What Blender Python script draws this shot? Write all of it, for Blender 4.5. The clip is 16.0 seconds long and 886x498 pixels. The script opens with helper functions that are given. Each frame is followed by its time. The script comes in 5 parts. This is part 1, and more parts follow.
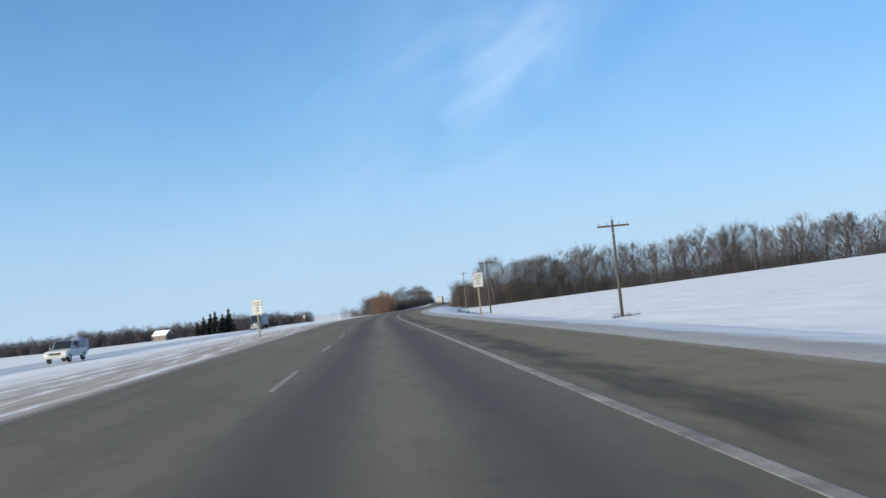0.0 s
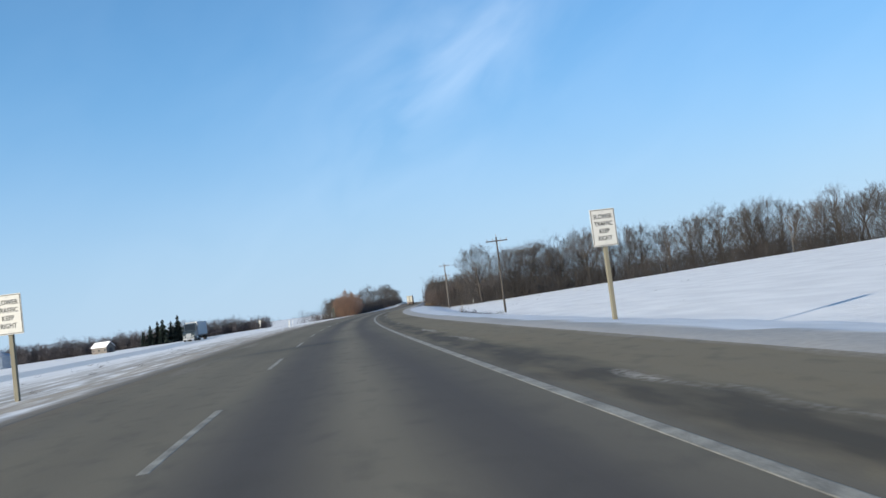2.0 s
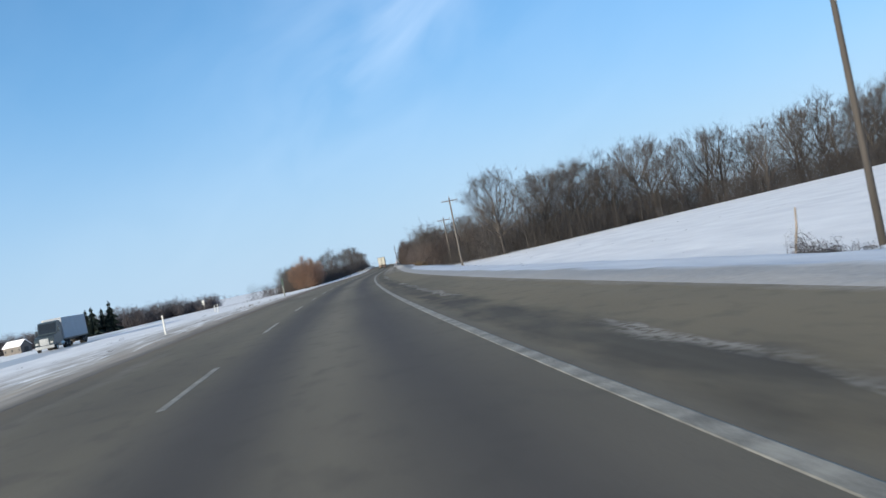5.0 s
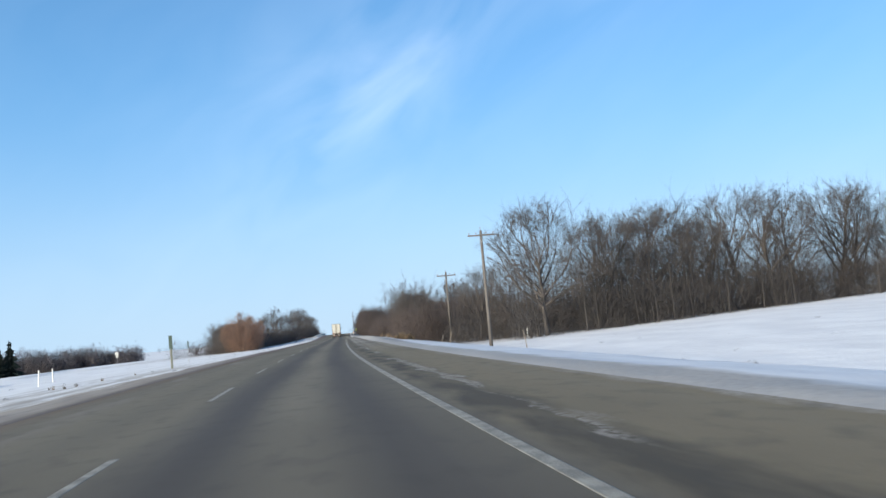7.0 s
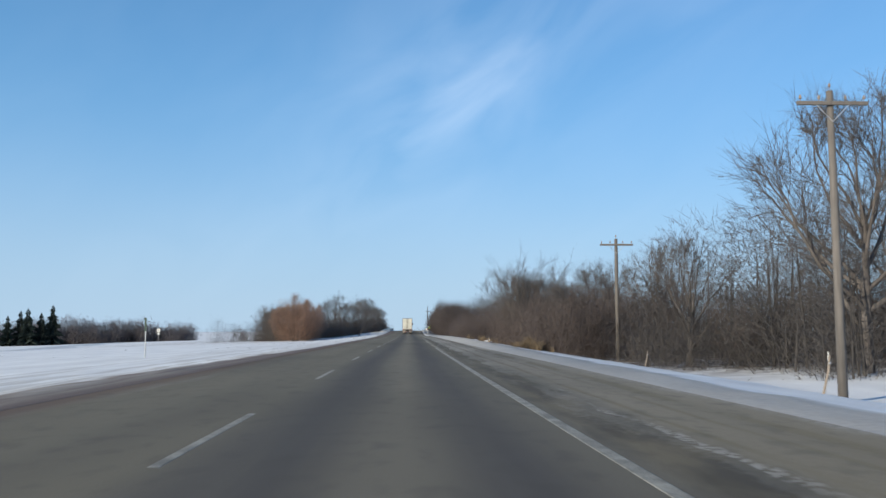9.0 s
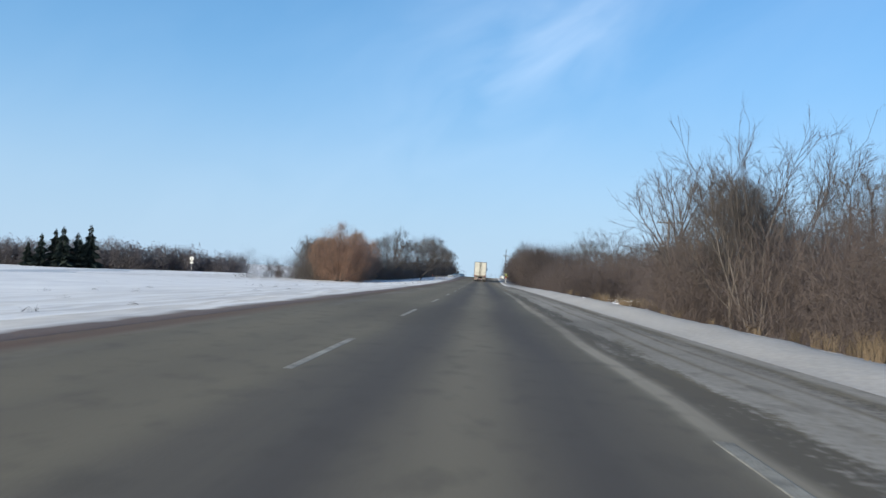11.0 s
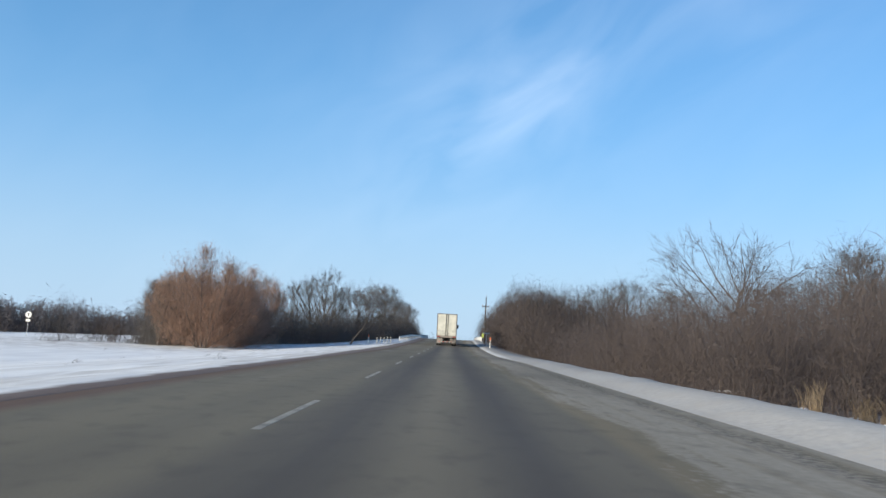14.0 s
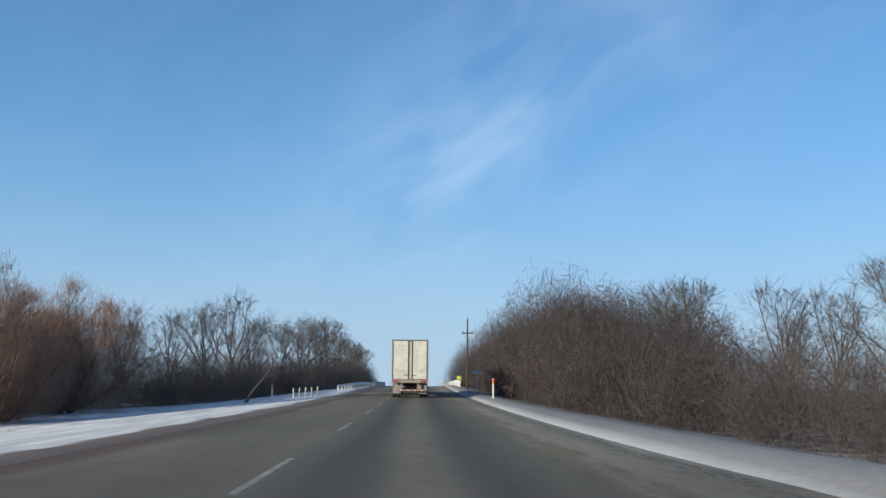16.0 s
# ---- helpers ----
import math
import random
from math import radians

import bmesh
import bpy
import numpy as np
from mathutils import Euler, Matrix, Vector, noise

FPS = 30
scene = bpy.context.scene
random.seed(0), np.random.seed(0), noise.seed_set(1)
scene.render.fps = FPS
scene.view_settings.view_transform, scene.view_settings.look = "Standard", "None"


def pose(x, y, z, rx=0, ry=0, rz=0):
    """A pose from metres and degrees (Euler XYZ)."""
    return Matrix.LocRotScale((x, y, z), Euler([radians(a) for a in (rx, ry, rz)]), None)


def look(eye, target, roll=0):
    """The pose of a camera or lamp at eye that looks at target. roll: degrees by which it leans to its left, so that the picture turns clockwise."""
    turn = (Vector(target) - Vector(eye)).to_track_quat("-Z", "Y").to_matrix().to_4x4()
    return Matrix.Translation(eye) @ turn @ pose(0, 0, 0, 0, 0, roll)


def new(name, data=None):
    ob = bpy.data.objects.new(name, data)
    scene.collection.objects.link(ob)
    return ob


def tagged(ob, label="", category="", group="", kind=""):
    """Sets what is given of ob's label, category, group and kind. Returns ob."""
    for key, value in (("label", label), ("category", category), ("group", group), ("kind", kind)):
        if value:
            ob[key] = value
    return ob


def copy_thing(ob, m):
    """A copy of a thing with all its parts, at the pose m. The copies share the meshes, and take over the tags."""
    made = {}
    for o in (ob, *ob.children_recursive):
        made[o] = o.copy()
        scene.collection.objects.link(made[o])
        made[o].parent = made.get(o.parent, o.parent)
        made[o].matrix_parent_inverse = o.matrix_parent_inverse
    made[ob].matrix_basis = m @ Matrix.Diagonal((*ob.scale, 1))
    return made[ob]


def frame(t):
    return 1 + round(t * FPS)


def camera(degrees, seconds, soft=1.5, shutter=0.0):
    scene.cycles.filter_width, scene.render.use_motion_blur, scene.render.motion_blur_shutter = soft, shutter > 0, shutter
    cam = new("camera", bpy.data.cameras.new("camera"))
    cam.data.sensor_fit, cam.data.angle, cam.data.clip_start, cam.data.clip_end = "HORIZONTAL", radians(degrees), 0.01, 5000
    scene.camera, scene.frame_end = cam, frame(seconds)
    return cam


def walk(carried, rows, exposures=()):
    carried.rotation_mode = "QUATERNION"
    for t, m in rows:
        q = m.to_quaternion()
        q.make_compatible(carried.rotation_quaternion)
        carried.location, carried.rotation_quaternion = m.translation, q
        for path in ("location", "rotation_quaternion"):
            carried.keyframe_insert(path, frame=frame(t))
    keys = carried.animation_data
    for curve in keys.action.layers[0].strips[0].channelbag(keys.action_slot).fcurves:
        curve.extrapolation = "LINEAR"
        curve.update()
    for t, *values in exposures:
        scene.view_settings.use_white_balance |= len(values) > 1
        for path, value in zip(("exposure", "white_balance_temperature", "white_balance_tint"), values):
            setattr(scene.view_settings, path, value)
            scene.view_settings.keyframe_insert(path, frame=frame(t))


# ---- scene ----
# ---- camera and walk ----
cam = camera(54.1, 16.0, soft=1.5, shutter=0.08)

# seconds, x, y, yaw to the left, pitch up, lean
PATH = [
    (0.0, -0.167, -7.037, -4.691, 3.531, -5.667), (0.5, -0.187, 3.465, -5.146, 3.893, -6.799),
    (1.0, -0.199, 14.28, -6.195, 3.02, -7.779), (1.5, -0.218, 25.038, -6.465, 2.569, -6.97),
    (2.0, -0.232, 35.878, -7.193, 3.262, -7.262), (2.5, -0.253, 46.799, -7.755, 3.684, -6.255),
    (3.0, -0.18, 57.898, -7.467, 4.072, -5.677), (3.5, -0.056, 68.741, -7.343, 2.896, -7.682),
    (4.0, 0.109, 79.991, -7.956, 1.719, -9.529), (4.2, 0.204, 85.031, -7.996, 0.401, -10.504),
    (6.3, 2.672, 144.27, -12.246, 2.258, -10.05), (6.5, 3.005, 149.457, -12.732, 3.271, -9.298),
    (7.0, 3.78, 161.043, -13.271, 4.961, -5.286), (7.5, 4.621, 172.615, -9.384, 6.76, 0.263),
    (8.0, 5.575, 184.303, -8.102, 7.311, 0.322), (8.2, 5.968, 189.043, -7.679, 6.708, -0.482),
    (10.3, 10.732, 238.75, -9.569, 3.302, 1.044), (10.5, 11.256, 243.352, -6.434, 0.537, 1.676),
    (11.0, 12.634, 255.256, -3.509, 1.739, 3.546), (11.5, 14.105, 266.971, -2.814, 2.574, 5.336),
    (12.0, 15.553, 279.21, -2.415, 3.248, 5.474), (12.5, 16.924, 291.345, -2.131, 4.455, 7.53),
    (13.0, 18.3, 303.448, -1.876, 4.444, 6.18), (13.5, 19.555, 315.933, -2.069, 4.775, 4.945),
    (14.0, 20.746, 328.294, -5.321, 5.95, 3.214), (14.5, 21.908, 340.59, -6.077, 8.349, 1.254),
    (15.0, 23.12, 352.867, -6.58, 8.949, 1.269), (15.5, 24.301, 364.908, -6.966, 9.352, -0.027),
    (16.0, 25.679, 377.837, -8.106, 9.037, 0.408),
]
EYE = 1.044


def view(x, y, yaw, pitch, lean):
    a, b = radians(yaw), radians(pitch)
    eye = Vector((x, y, EYE))
    return look(eye, eye + Vector((-math.sin(a) * math.cos(b), math.cos(a) * math.cos(b), math.sin(b))), lean)


walk(cam, [(t, view(*row)) for t, *row in PATH], exposures=[(t, e, 6500, 10) for t, e in ((0, 0.82), (1.5, 0.82), (4, 0.74), (6.5, 1.04), (7.0, 1.0), (8, 0.72), (10.5, 0.76), (11.0, 0.84), (12.5, 0.90), (14, 0.88), (16, 0.64))])

# ---- sky and sun ----
SUN_FROM = Vector((-0.826, -0.564, 0.0)).normalized()   # where the sun stands, level
SUN_UP = radians(13.5)
SKY_TINT = (0.96, 1.0, 1.05)
HIGH_HAZE, LOW_HAZE = (0.85, 2.75, 5.0), (2.75, 3.8, 4.95)
world = bpy.data.worlds.new("sky")
scene.world = world
world.use_nodes = True
wn, wl = world.node_tree.nodes, world.node_tree.links
sky = wn.new("ShaderNodeTexSky")
sky.sky_type, sky.sun_disc = "NISHITA", False
sky.sun_elevation, sky.sun_rotation = SUN_UP, math.atan2(SUN_FROM.x, SUN_FROM.y)
sky.altitude, sky.air_density, sky.dust_density, sky.ozone_density = 250, 1.0, 0.0, 4.0
back = wn["Background"]
back.inputs["Strength"].default_value = 0.10


def sky_clouds():
    """A clear winter sky with thin slanting streaks of high cloud."""
    co = wn.new("ShaderNodeTexCoord")
    turn = wn.new("ShaderNodeMapping")
    turn.inputs["Rotation"].default_value = (0.0, radians(36), 0.0)
    wl.new(co.outputs["Generated"], turn.inputs["Vector"])
    draw = wn.new("ShaderNodeMapping")
    draw.inputs["Scale"].default_value = (2.8, 1.0, 6.0)
    wl.new(turn.outputs["Vector"], draw.inputs["Vector"])
    fine = wn.new("ShaderNodeTexNoise")
    fine.inputs["Scale"].default_value, fine.inputs["Detail"].default_value = 2.4, 5.0
    fine.inputs["Roughness"].default_value, fine.inputs["Distortion"].default_value = 0.45, 0.5
    wl.new(draw.outputs["Vector"], fine.inputs["Vector"])
    axes = wn.new("ShaderNodeSeparateXYZ")
    wl.new(turn.outputs["Vector"], axes.inputs[0])

    def calc(kind, a, b):
        m = wn.new("ShaderNodeMath")
        m.operation = kind
        for k, v in enumerate((a, b)):
            if isinstance(v, float):
                m.inputs[k].default_value = v
            else:
                wl.new(v, m.inputs[k])
        return m.outputs[0]

    def bell(value, middle, width):
        t = calc("DIVIDE", calc("SUBTRACT", value, middle), width)
        return calc("POWER", 2.718, calc("MULTIPLY", calc("MULTIPLY", t, t), -1.0))

    body = calc("MULTIPLY", bell(axes.outputs["X"], 0.255, 0.095), bell(axes.outputs["Z"], 0.118, 0.045))
    veil = calc("MULTIPLY", bell(axes.outputs["X"], 0.42, 0.30), bell(axes.outputs["Z"], 0.14, 0.11))
    shape = calc("ADD", body, calc("MULTIPLY", veil, 0.55))
    soft_ = wn.new("ShaderNodeMapRange")
    soft_.inputs["From Min"].default_value, soft_.inputs["From Max"].default_value = 0.36, 0.74
    wl.new(fine.outputs["Fac"], soft_.inputs["Value"])
    amount = calc("MULTIPLY", calc("ADD", calc("MULTIPLY", shape, 0.24), 0.025), soft_.outputs["Result"])
    tint = wn.new("ShaderNodeMix")
    tint.data_type, tint.blend_type = "RGBA", "MULTIPLY"
    tint.inputs["Factor"].default_value = 1.0
    tint.inputs["B"].default_value = (*SKY_TINT, 1)
    wl.new(sky.outputs["Color"], tint.inputs["A"])
    level = wn.new("ShaderNodeSeparateXYZ")
    wl.new(co.outputs["Generated"], level.inputs[0])

    def over(fac, colour, below):
        m = wn.new("ShaderNodeMix")
        m.data_type = "RGBA"
        m.inputs["B"].default_value = (*colour, 1)
        if isinstance(fac, float):
            m.inputs["Factor"].default_value = fac
        else:
            wl.new(fac, m.inputs["Factor"])
        wl.new(below, m.inputs["A"])
        return m.outputs["Result"]

    clear = over(calc("MULTIPLY", bell(level.outputs["Z"], 0.12, 0.36), 0.52), HIGH_HAZE, tint.outputs["Result"])
    low = over(calc("MULTIPLY", bell(level.outputs["Z"], 0.0, 0.17), 0.85), LOW_HAZE, clear)
    mix = wn.new("ShaderNodeMix")
    mix.data_type = "RGBA"
    mix.inputs["B"].default_value = (6.2, 7.0, 8.0, 1)
    wl.new(amount, mix.inputs["Factor"])
    wl.new(low, mix.inputs["A"])
    wl.new(mix.outputs["Result"], back.inputs["Color"])


sky_clouds()
sun = new("sun", bpy.data.lights.new("sun", "SUN"))
sun.data.energy, sun.data.angle, sun.data.color = 4.4, radians(0.55), (0.97, 0.89, 0.72)
sun.matrix_world = look((0, 0, 50), Vector((0, 0, 50)) - (SUN_FROM * math.cos(SUN_UP) + Vector((0, 0, math.sin(SUN_UP)))))

# ---- the line of the road: how it bends, in thousandths per metre every 40 m ----
BEND = [0.01, 0.02, -0.16, 0.78, 0.89, 0.47, 0.64, 0.10, 0.08, -0.19, -0.04, 0.22, 0.09, 0.03, 0.0]
ARC = np.arange(-420, 4200, 2.0)
TURN = np.cumsum(np.interp(ARC, np.arange(15) * 40 - 40.0, BEND, left=0, right=0) * 0.002)
TURN -= np.interp(0, ARC, TURN)
LINE_X, LINE_Y = np.cumsum(np.sin(TURN)) * 2, np.cumsum(np.cos(TURN)) * 2
LINE_X -= np.interp(0, ARC, LINE_X)
LINE_Y -= np.interp(0, ARC, LINE_Y)


def place(s, x):
    """World x and y of the point x metres right of the lane's middle, s metres along it."""
    t = np.interp(s, ARC, TURN)
    return np.interp(s, ARC, LINE_X) + x * np.cos(t), np.interp(s, ARC, LINE_Y) - x * np.sin(t)


def heading(s):
    """Turn about z, in degrees, of a thing that faces along the road at s."""
    return -math.degrees(np.interp(s, ARC, TURN))


def smooth(a, b, v):
    t = np.clip((v - a) / (b - a), 0, 1)
    return t * t * (3 - 2 * t)


def other_road(s):
    """How far left the other carriageway runs."""
    return -29.0 - 0.00104 * np.clip(s - 120, 0, 110) ** 2 - 0.229 * np.clip(s - 230, 0, 600)


def rise(s):
    """How far the road has climbed towards the bridge."""
    return 0.000665 * np.clip(np.asarray(s, float) - 400, 0, 105) ** 1.6


def ground_z(s, x):
    """Height of the land."""
    s, x = np.asarray(s, float), np.asarray(x, float)
    later = smooth(235, 300, s)
    x = x + 0.9 * smooth(376, 400, s) * smooth(2.6, 4.8, x) * smooth(40, 20, x)
    low = -1.35 + 0.35 * later
    verge = [4.5, 4.9, 5.3, 6.2, 7.4, 9.5, 14.0]
    right = np.interp(x, verge, [-0.07, -0.05, -0.02, -0.03, -0.17, -0.38, -0.95]) * (1 - later) + np.interp(x, verge, [-0.07, -0.02, 0.03, 0.04, -0.08, -0.33, -0.95]) * later
    right = right + (low + 1.0) * smooth(9, 15, x) + 0.035 * np.clip(x - 17, 0, 260) * (1 - 0.8 * later)
    right = right + later * (0.22 - 0.10 * smooth(330, 372, s)) * np.exp(-((x - 6.0) / (0.8 + 0.3 * smooth(330, 372, s))) ** 2)
    left = np.interp(-x, [5.1, 5.25, 6.6, 9.0, 22.0, 34.0, 60.0, 150, 260], [-0.06, -0.004, -0.05, -0.3, -0.75, -1.0, -1.6, -4.6, -6.5])
    left = left - 0.75 * smooth(300, 400, s) * smooth(8, 24, -x) * (1 - smooth(60, 120, -x))
    out = np.where(x > 0, right, left)
    out = np.where((x > -5.1) & (x < 4.5), -0.07, out)
    far = smooth(620, 1100, s)
    return out * (1 - far) - 1.5 * far + rise(s) * (1 - smooth(30, 90, np.abs(x)))


def stand(s, x, turn=0.0, dz=0.0):
    """The pose of a thing that stands on the land."""
    px, py = place(s, x)
    return pose(float(px), float(py), float(ground_z(s, x)) + dz, 0, 0, heading(s) + turn)


# ---- materials ----
def material(name, rough=0.7, metal=0.0, spec=0.5):
    m = bpy.data.materials.new(name)
    m.use_nodes = True
    b = m.node_tree.nodes["Principled BSDF"]
    b.inputs["Roughness"].default_value, b.inputs["Metallic"].default_value = rough, metal
    b.inputs["Specular IOR Level"].default_value = spec
    return m, m.node_tree.nodes, m.node_tree.links, b


def noise_node(n, l, scale, detail=4.0, vector=None, stretch=None):
    t = n.new("ShaderNodeTexNoise")
    t.inputs["Scale"].default_value, t.inputs["Detail"].default_value = scale, detail
    if vector is not None:
        if stretch:
            mp = n.new("ShaderNodeMapping")
            mp.inputs["Scale"].default_value = stretch
            l.new(vector, mp.inputs["Vector"])
            vector = mp.outputs["Vector"]
        l.new(vector, t.inputs["Vector"])
    return t.outputs["Fac"]


def ranged(n, l, value, a, b, lo=0.0, hi=1.0):
    r = n.new("ShaderNodeMapRange")
    for key, v in (("From Min", a), ("From Max", b), ("To Min", lo), ("To Max", hi)):
        r.inputs[key].default_value = v
    l.new(value, r.inputs["Value"])
    return r.outputs["Result"]


def op(n, l, kind, a, b=None):
    m = n.new("ShaderNodeMath")
    m.operation = kind
    for i, v in enumerate((a, b)):
        if v is None:
            continue
        if isinstance(v, (int, float)):
            m.inputs[i].default_value = v
        else:
            l.new(v, m.inputs[i])
    return m.outputs[0]


def mixed(n, l, fac, a, b):
    m = n.new("ShaderNodeMix")
    m.data_type = "RGBA"
    for key, v in (("A", a), ("B", b)):
        if isinstance(v, tuple):
            m.inputs[key].default_value = (*v, 1)
        else:
            l.new(v, m.inputs[key])
    if isinstance(fac, (int, float)):
        m.inputs["Factor"].default_value = fac
    else:
        l.new(fac, m.inputs["Factor"])
    return m.outputs["Result"]


def bumped(n, l, b, height, strength, distance):
    bp = n.new("ShaderNodeBump")
    bp.inputs["Strength"].default_value, bp.inputs["Distance"].default_value = strength, distance
    l.new(height, bp.inputs["Height"])
    l.new(bp.outputs["Normal"], b.inputs["Normal"])


def simple(name, c, rough=0.7, metal=0.0, var=0.25, scale=6.0, each=0.0, bump=0.0, stretch=None):
    """One colour with grain at two scales, and a shade that varies from piece to piece."""
    m, n, l, b = material(name, rough, metal)
    co = n.new("ShaderNodeTexCoord").outputs["Object"]
    f1 = noise_node(n, l, scale, 5, co, stretch)
    f2 = noise_node(n, l, scale * 0.13, 2, co)
    f = op(n, l, "ADD", op(n, l, "MULTIPLY", f1, 0.6), op(n, l, "MULTIPLY", f2, 0.4))
    if each:
        rnd = n.new("ShaderNodeObjectInfo").outputs["Random"]
        f = op(n, l, "ADD", f, op(n, l, "MULTIPLY", op(n, l, "SUBTRACT", rnd, 0.5), each))
    lo, hi = tuple(v * (1 - var) for v in c), tuple(min(1.0, v * (1 + var)) for v in c)
    l.new(mixed(n, l, ranged(n, l, f, 0.3, 0.7), lo, hi), b.inputs["Base Color"])
    if bump:
        bumped(n, l, b, f1, bump, 0.02)
    return m


def ground_material():
    m, n, l, b = material("snowy_ground", 0.75)
    uv = n.new("ShaderNodeUVMap")
    uv.uv_map = "lay"
    sep = n.new("ShaderNodeSeparateXYZ")
    l.new(uv.outputs["UV"], sep.inputs[0])
    x, s = sep.outputs["X"], sep.outputs["Y"]
    vec = uv.outputs["UV"]
    big = noise_node(n, l, 0.05, 4, vec)
    mid = noise_node(n, l, 0.6, 6, vec)
    fine = noise_node(n, l, 7.0, 5, vec)
    drift = noise_node(n, l, 0.4, 6, vec, (1.0, 0.35, 1.0))
    snow = mixed(n, l, ranged(n, l, drift, 0.35, 0.65), (0.70, 0.70, 0.70), (0.81, 0.81, 0.80))
    wob = op(n, l, "ADD", x, op(n, l, "MULTIPLY", op(n, l, "SUBTRACT", mid, 0.5), 1.6))
    # gravel along the left edge, dirty slush along both
    gravel = mixed(n, l, ranged(n, l, s, 110, 230), mixed(n, l, fine, (0.085, 0.070, 0.050), (0.21, 0.178, 0.132)), mixed(n, l, fine, (0.066, 0.040, 0.029), (0.155, 0.100, 0.073)))
    near = op(n, l, "ADD", x, op(n, l, "MULTIPLY", op(n, l, "SUBTRACT", mid, 0.5), 0.7))
    brink = op(n, l, "ADD", op(n, l, "ADD", ranged(n, l, s, 50, 200, 5.8, 8.0), ranged(n, l, s, 222, 262, 0.0, -2.0)), ranged(n, l, s, 372, 402, 0.0, 0.8))
    left = op(n, l, "MULTIPLY", ranged(n, l, op(n, l, "ADD", near, brink), -0.25, 0.15), ranged(n, l, x, -4.0, -4.5))
    col = mixed(n, l, left, snow, gravel)
    dirt = mixed(n, l, fine, (0.16, 0.14, 0.12), (0.36, 0.34, 0.32))
    slush = op(n, l, "MULTIPLY", ranged(n, l, wob, -9.4, -6.9), ranged(n, l, wob, -6.1, -6.6))
    col = mixed(n, l, op(n, l, "MULTIPLY", slush, op(n, l, "MULTIPLY", ranged(n, l, mid, 0.38, 0.56, 0, 0.9), ranged(n, l, s, 225, 262, 1.0, 0.35))), col, dirt)
    slush2 = op(n, l, "MULTIPLY", op(n, l, "MULTIPLY", ranged(n, l, op(n, l, "SUBTRACT", near, op(n, l, "ADD", ranged(n, l, s, 215, 265, -0.3, 1.2), ranged(n, l, s, 330, 372, 0.0, 2.2))), 6.8, 6.3), ranged(n, l, drift, 0.30, 0.62, 1.0, 0.92)), ranged(n, l, x, 3.5, 4.5))
    grey = mixed(n, l, fine, (0.20, 0.185, 0.165), (0.42, 0.40, 0.37))
    grey = mixed(n, l, ranged(n, l, s, 345, 400), grey, mixed(n, l, fine, (0.115, 0.105, 0.092), (0.25, 0.235, 0.215)))
    col = mixed(n, l, op(n, l, "MULTIPLY", slush2, 0.95), col, grey)
    rows = noise_node(n, l, 1.1, 6, vec, (1.0, 0.035, 1.0))
    crust = op(n, l, "MULTIPLY", op(n, l, "MULTIPLY", ranged(n, l, x, -20, -8), ranged(n, l, x, -5.5, -6.0)), op(n, l, "MULTIPLY", ranged(n, l, rows, 0.45, 0.55), ranged(n, l, s, 260, 190, 0.35, 0.9)))
    col = mixed(n, l, crust, col, (0.25, 0.215, 0.175))
    lumps = noise_node(n, l, 1.5, 7, vec, (1.0, 0.16, 1.0))
    soiled = op(n, l, "MULTIPLY", op(n, l, "MULTIPLY", ranged(n, l, x, -19, -9.5), ranged(n, l, x, -5.5, -6.0)), op(n, l, "MULTIPLY", ranged(n, l, lumps, 0.37, 0.58), ranged(n, l, s, 235, 170, 0.12, 0.9)))
    col = mixed(n, l, soiled, col, (0.30, 0.265, 0.215))
    # dead grass and litter in the ditch by the thicket and under the trees
    litter = mixed(n, l, fine, (0.055, 0.040, 0.028), (0.17, 0.118, 0.072))
    ditch = op(n, l, "MULTIPLY", op(n, l, "MULTIPLY", ranged(n, l, s, 246, 262), ranged(n, l, wob, 7.6, 9.4)), ranged(n, l, mid, 0.36, 0.56, 0.25, 1.0))
    rift = op(n, l, "MULTIPLY", op(n, l, "MULTIPLY", ranged(n, l, s, 318, 328), ranged(n, l, s, 368, 352)), ranged(n, l, mid, 0.47, 0.53))
    ditch = op(n, l, "MULTIPLY", ditch, op(n, l, "SUBTRACT", 1.0, rift))
    col = mixed(n, l, ditch, col, litter)
    patch = op(n, l, "MULTIPLY", op(n, l, "MULTIPLY", ranged(n, l, s, 405, 425), ranged(n, l, wob, -9.5, -11.5)), op(n, l, "MULTIPLY", ranged(n, l, mid, 0.45, 0.6), ranged(n, l, wob, -90, -70)))
    col = mixed(n, l, op(n, l, "MULTIPLY", patch, 0.5), col, litter)
    # weeds through the thin snow of the field
    thin = op(n, l, "MULTIPLY", ranged(n, l, op(n, l, "MULTIPLY", big, mid), 0.30, 0.40), ranged(n, l, fine, 0.5, 0.6))
    col = mixed(n, l, op(n, l, "MULTIPLY", thin, 0.35), col, (0.30, 0.25, 0.19))
    l.new(col, b.inputs["Base Color"])
    bumped(n, l, b, op(n, l, "ADD", op(n, l, "MULTIPLY", drift, 0.8), op(n, l, "ADD", mid, op(n, l, "MULTIPLY", fine, 0.15))), 0.5, 0.14)
    return m


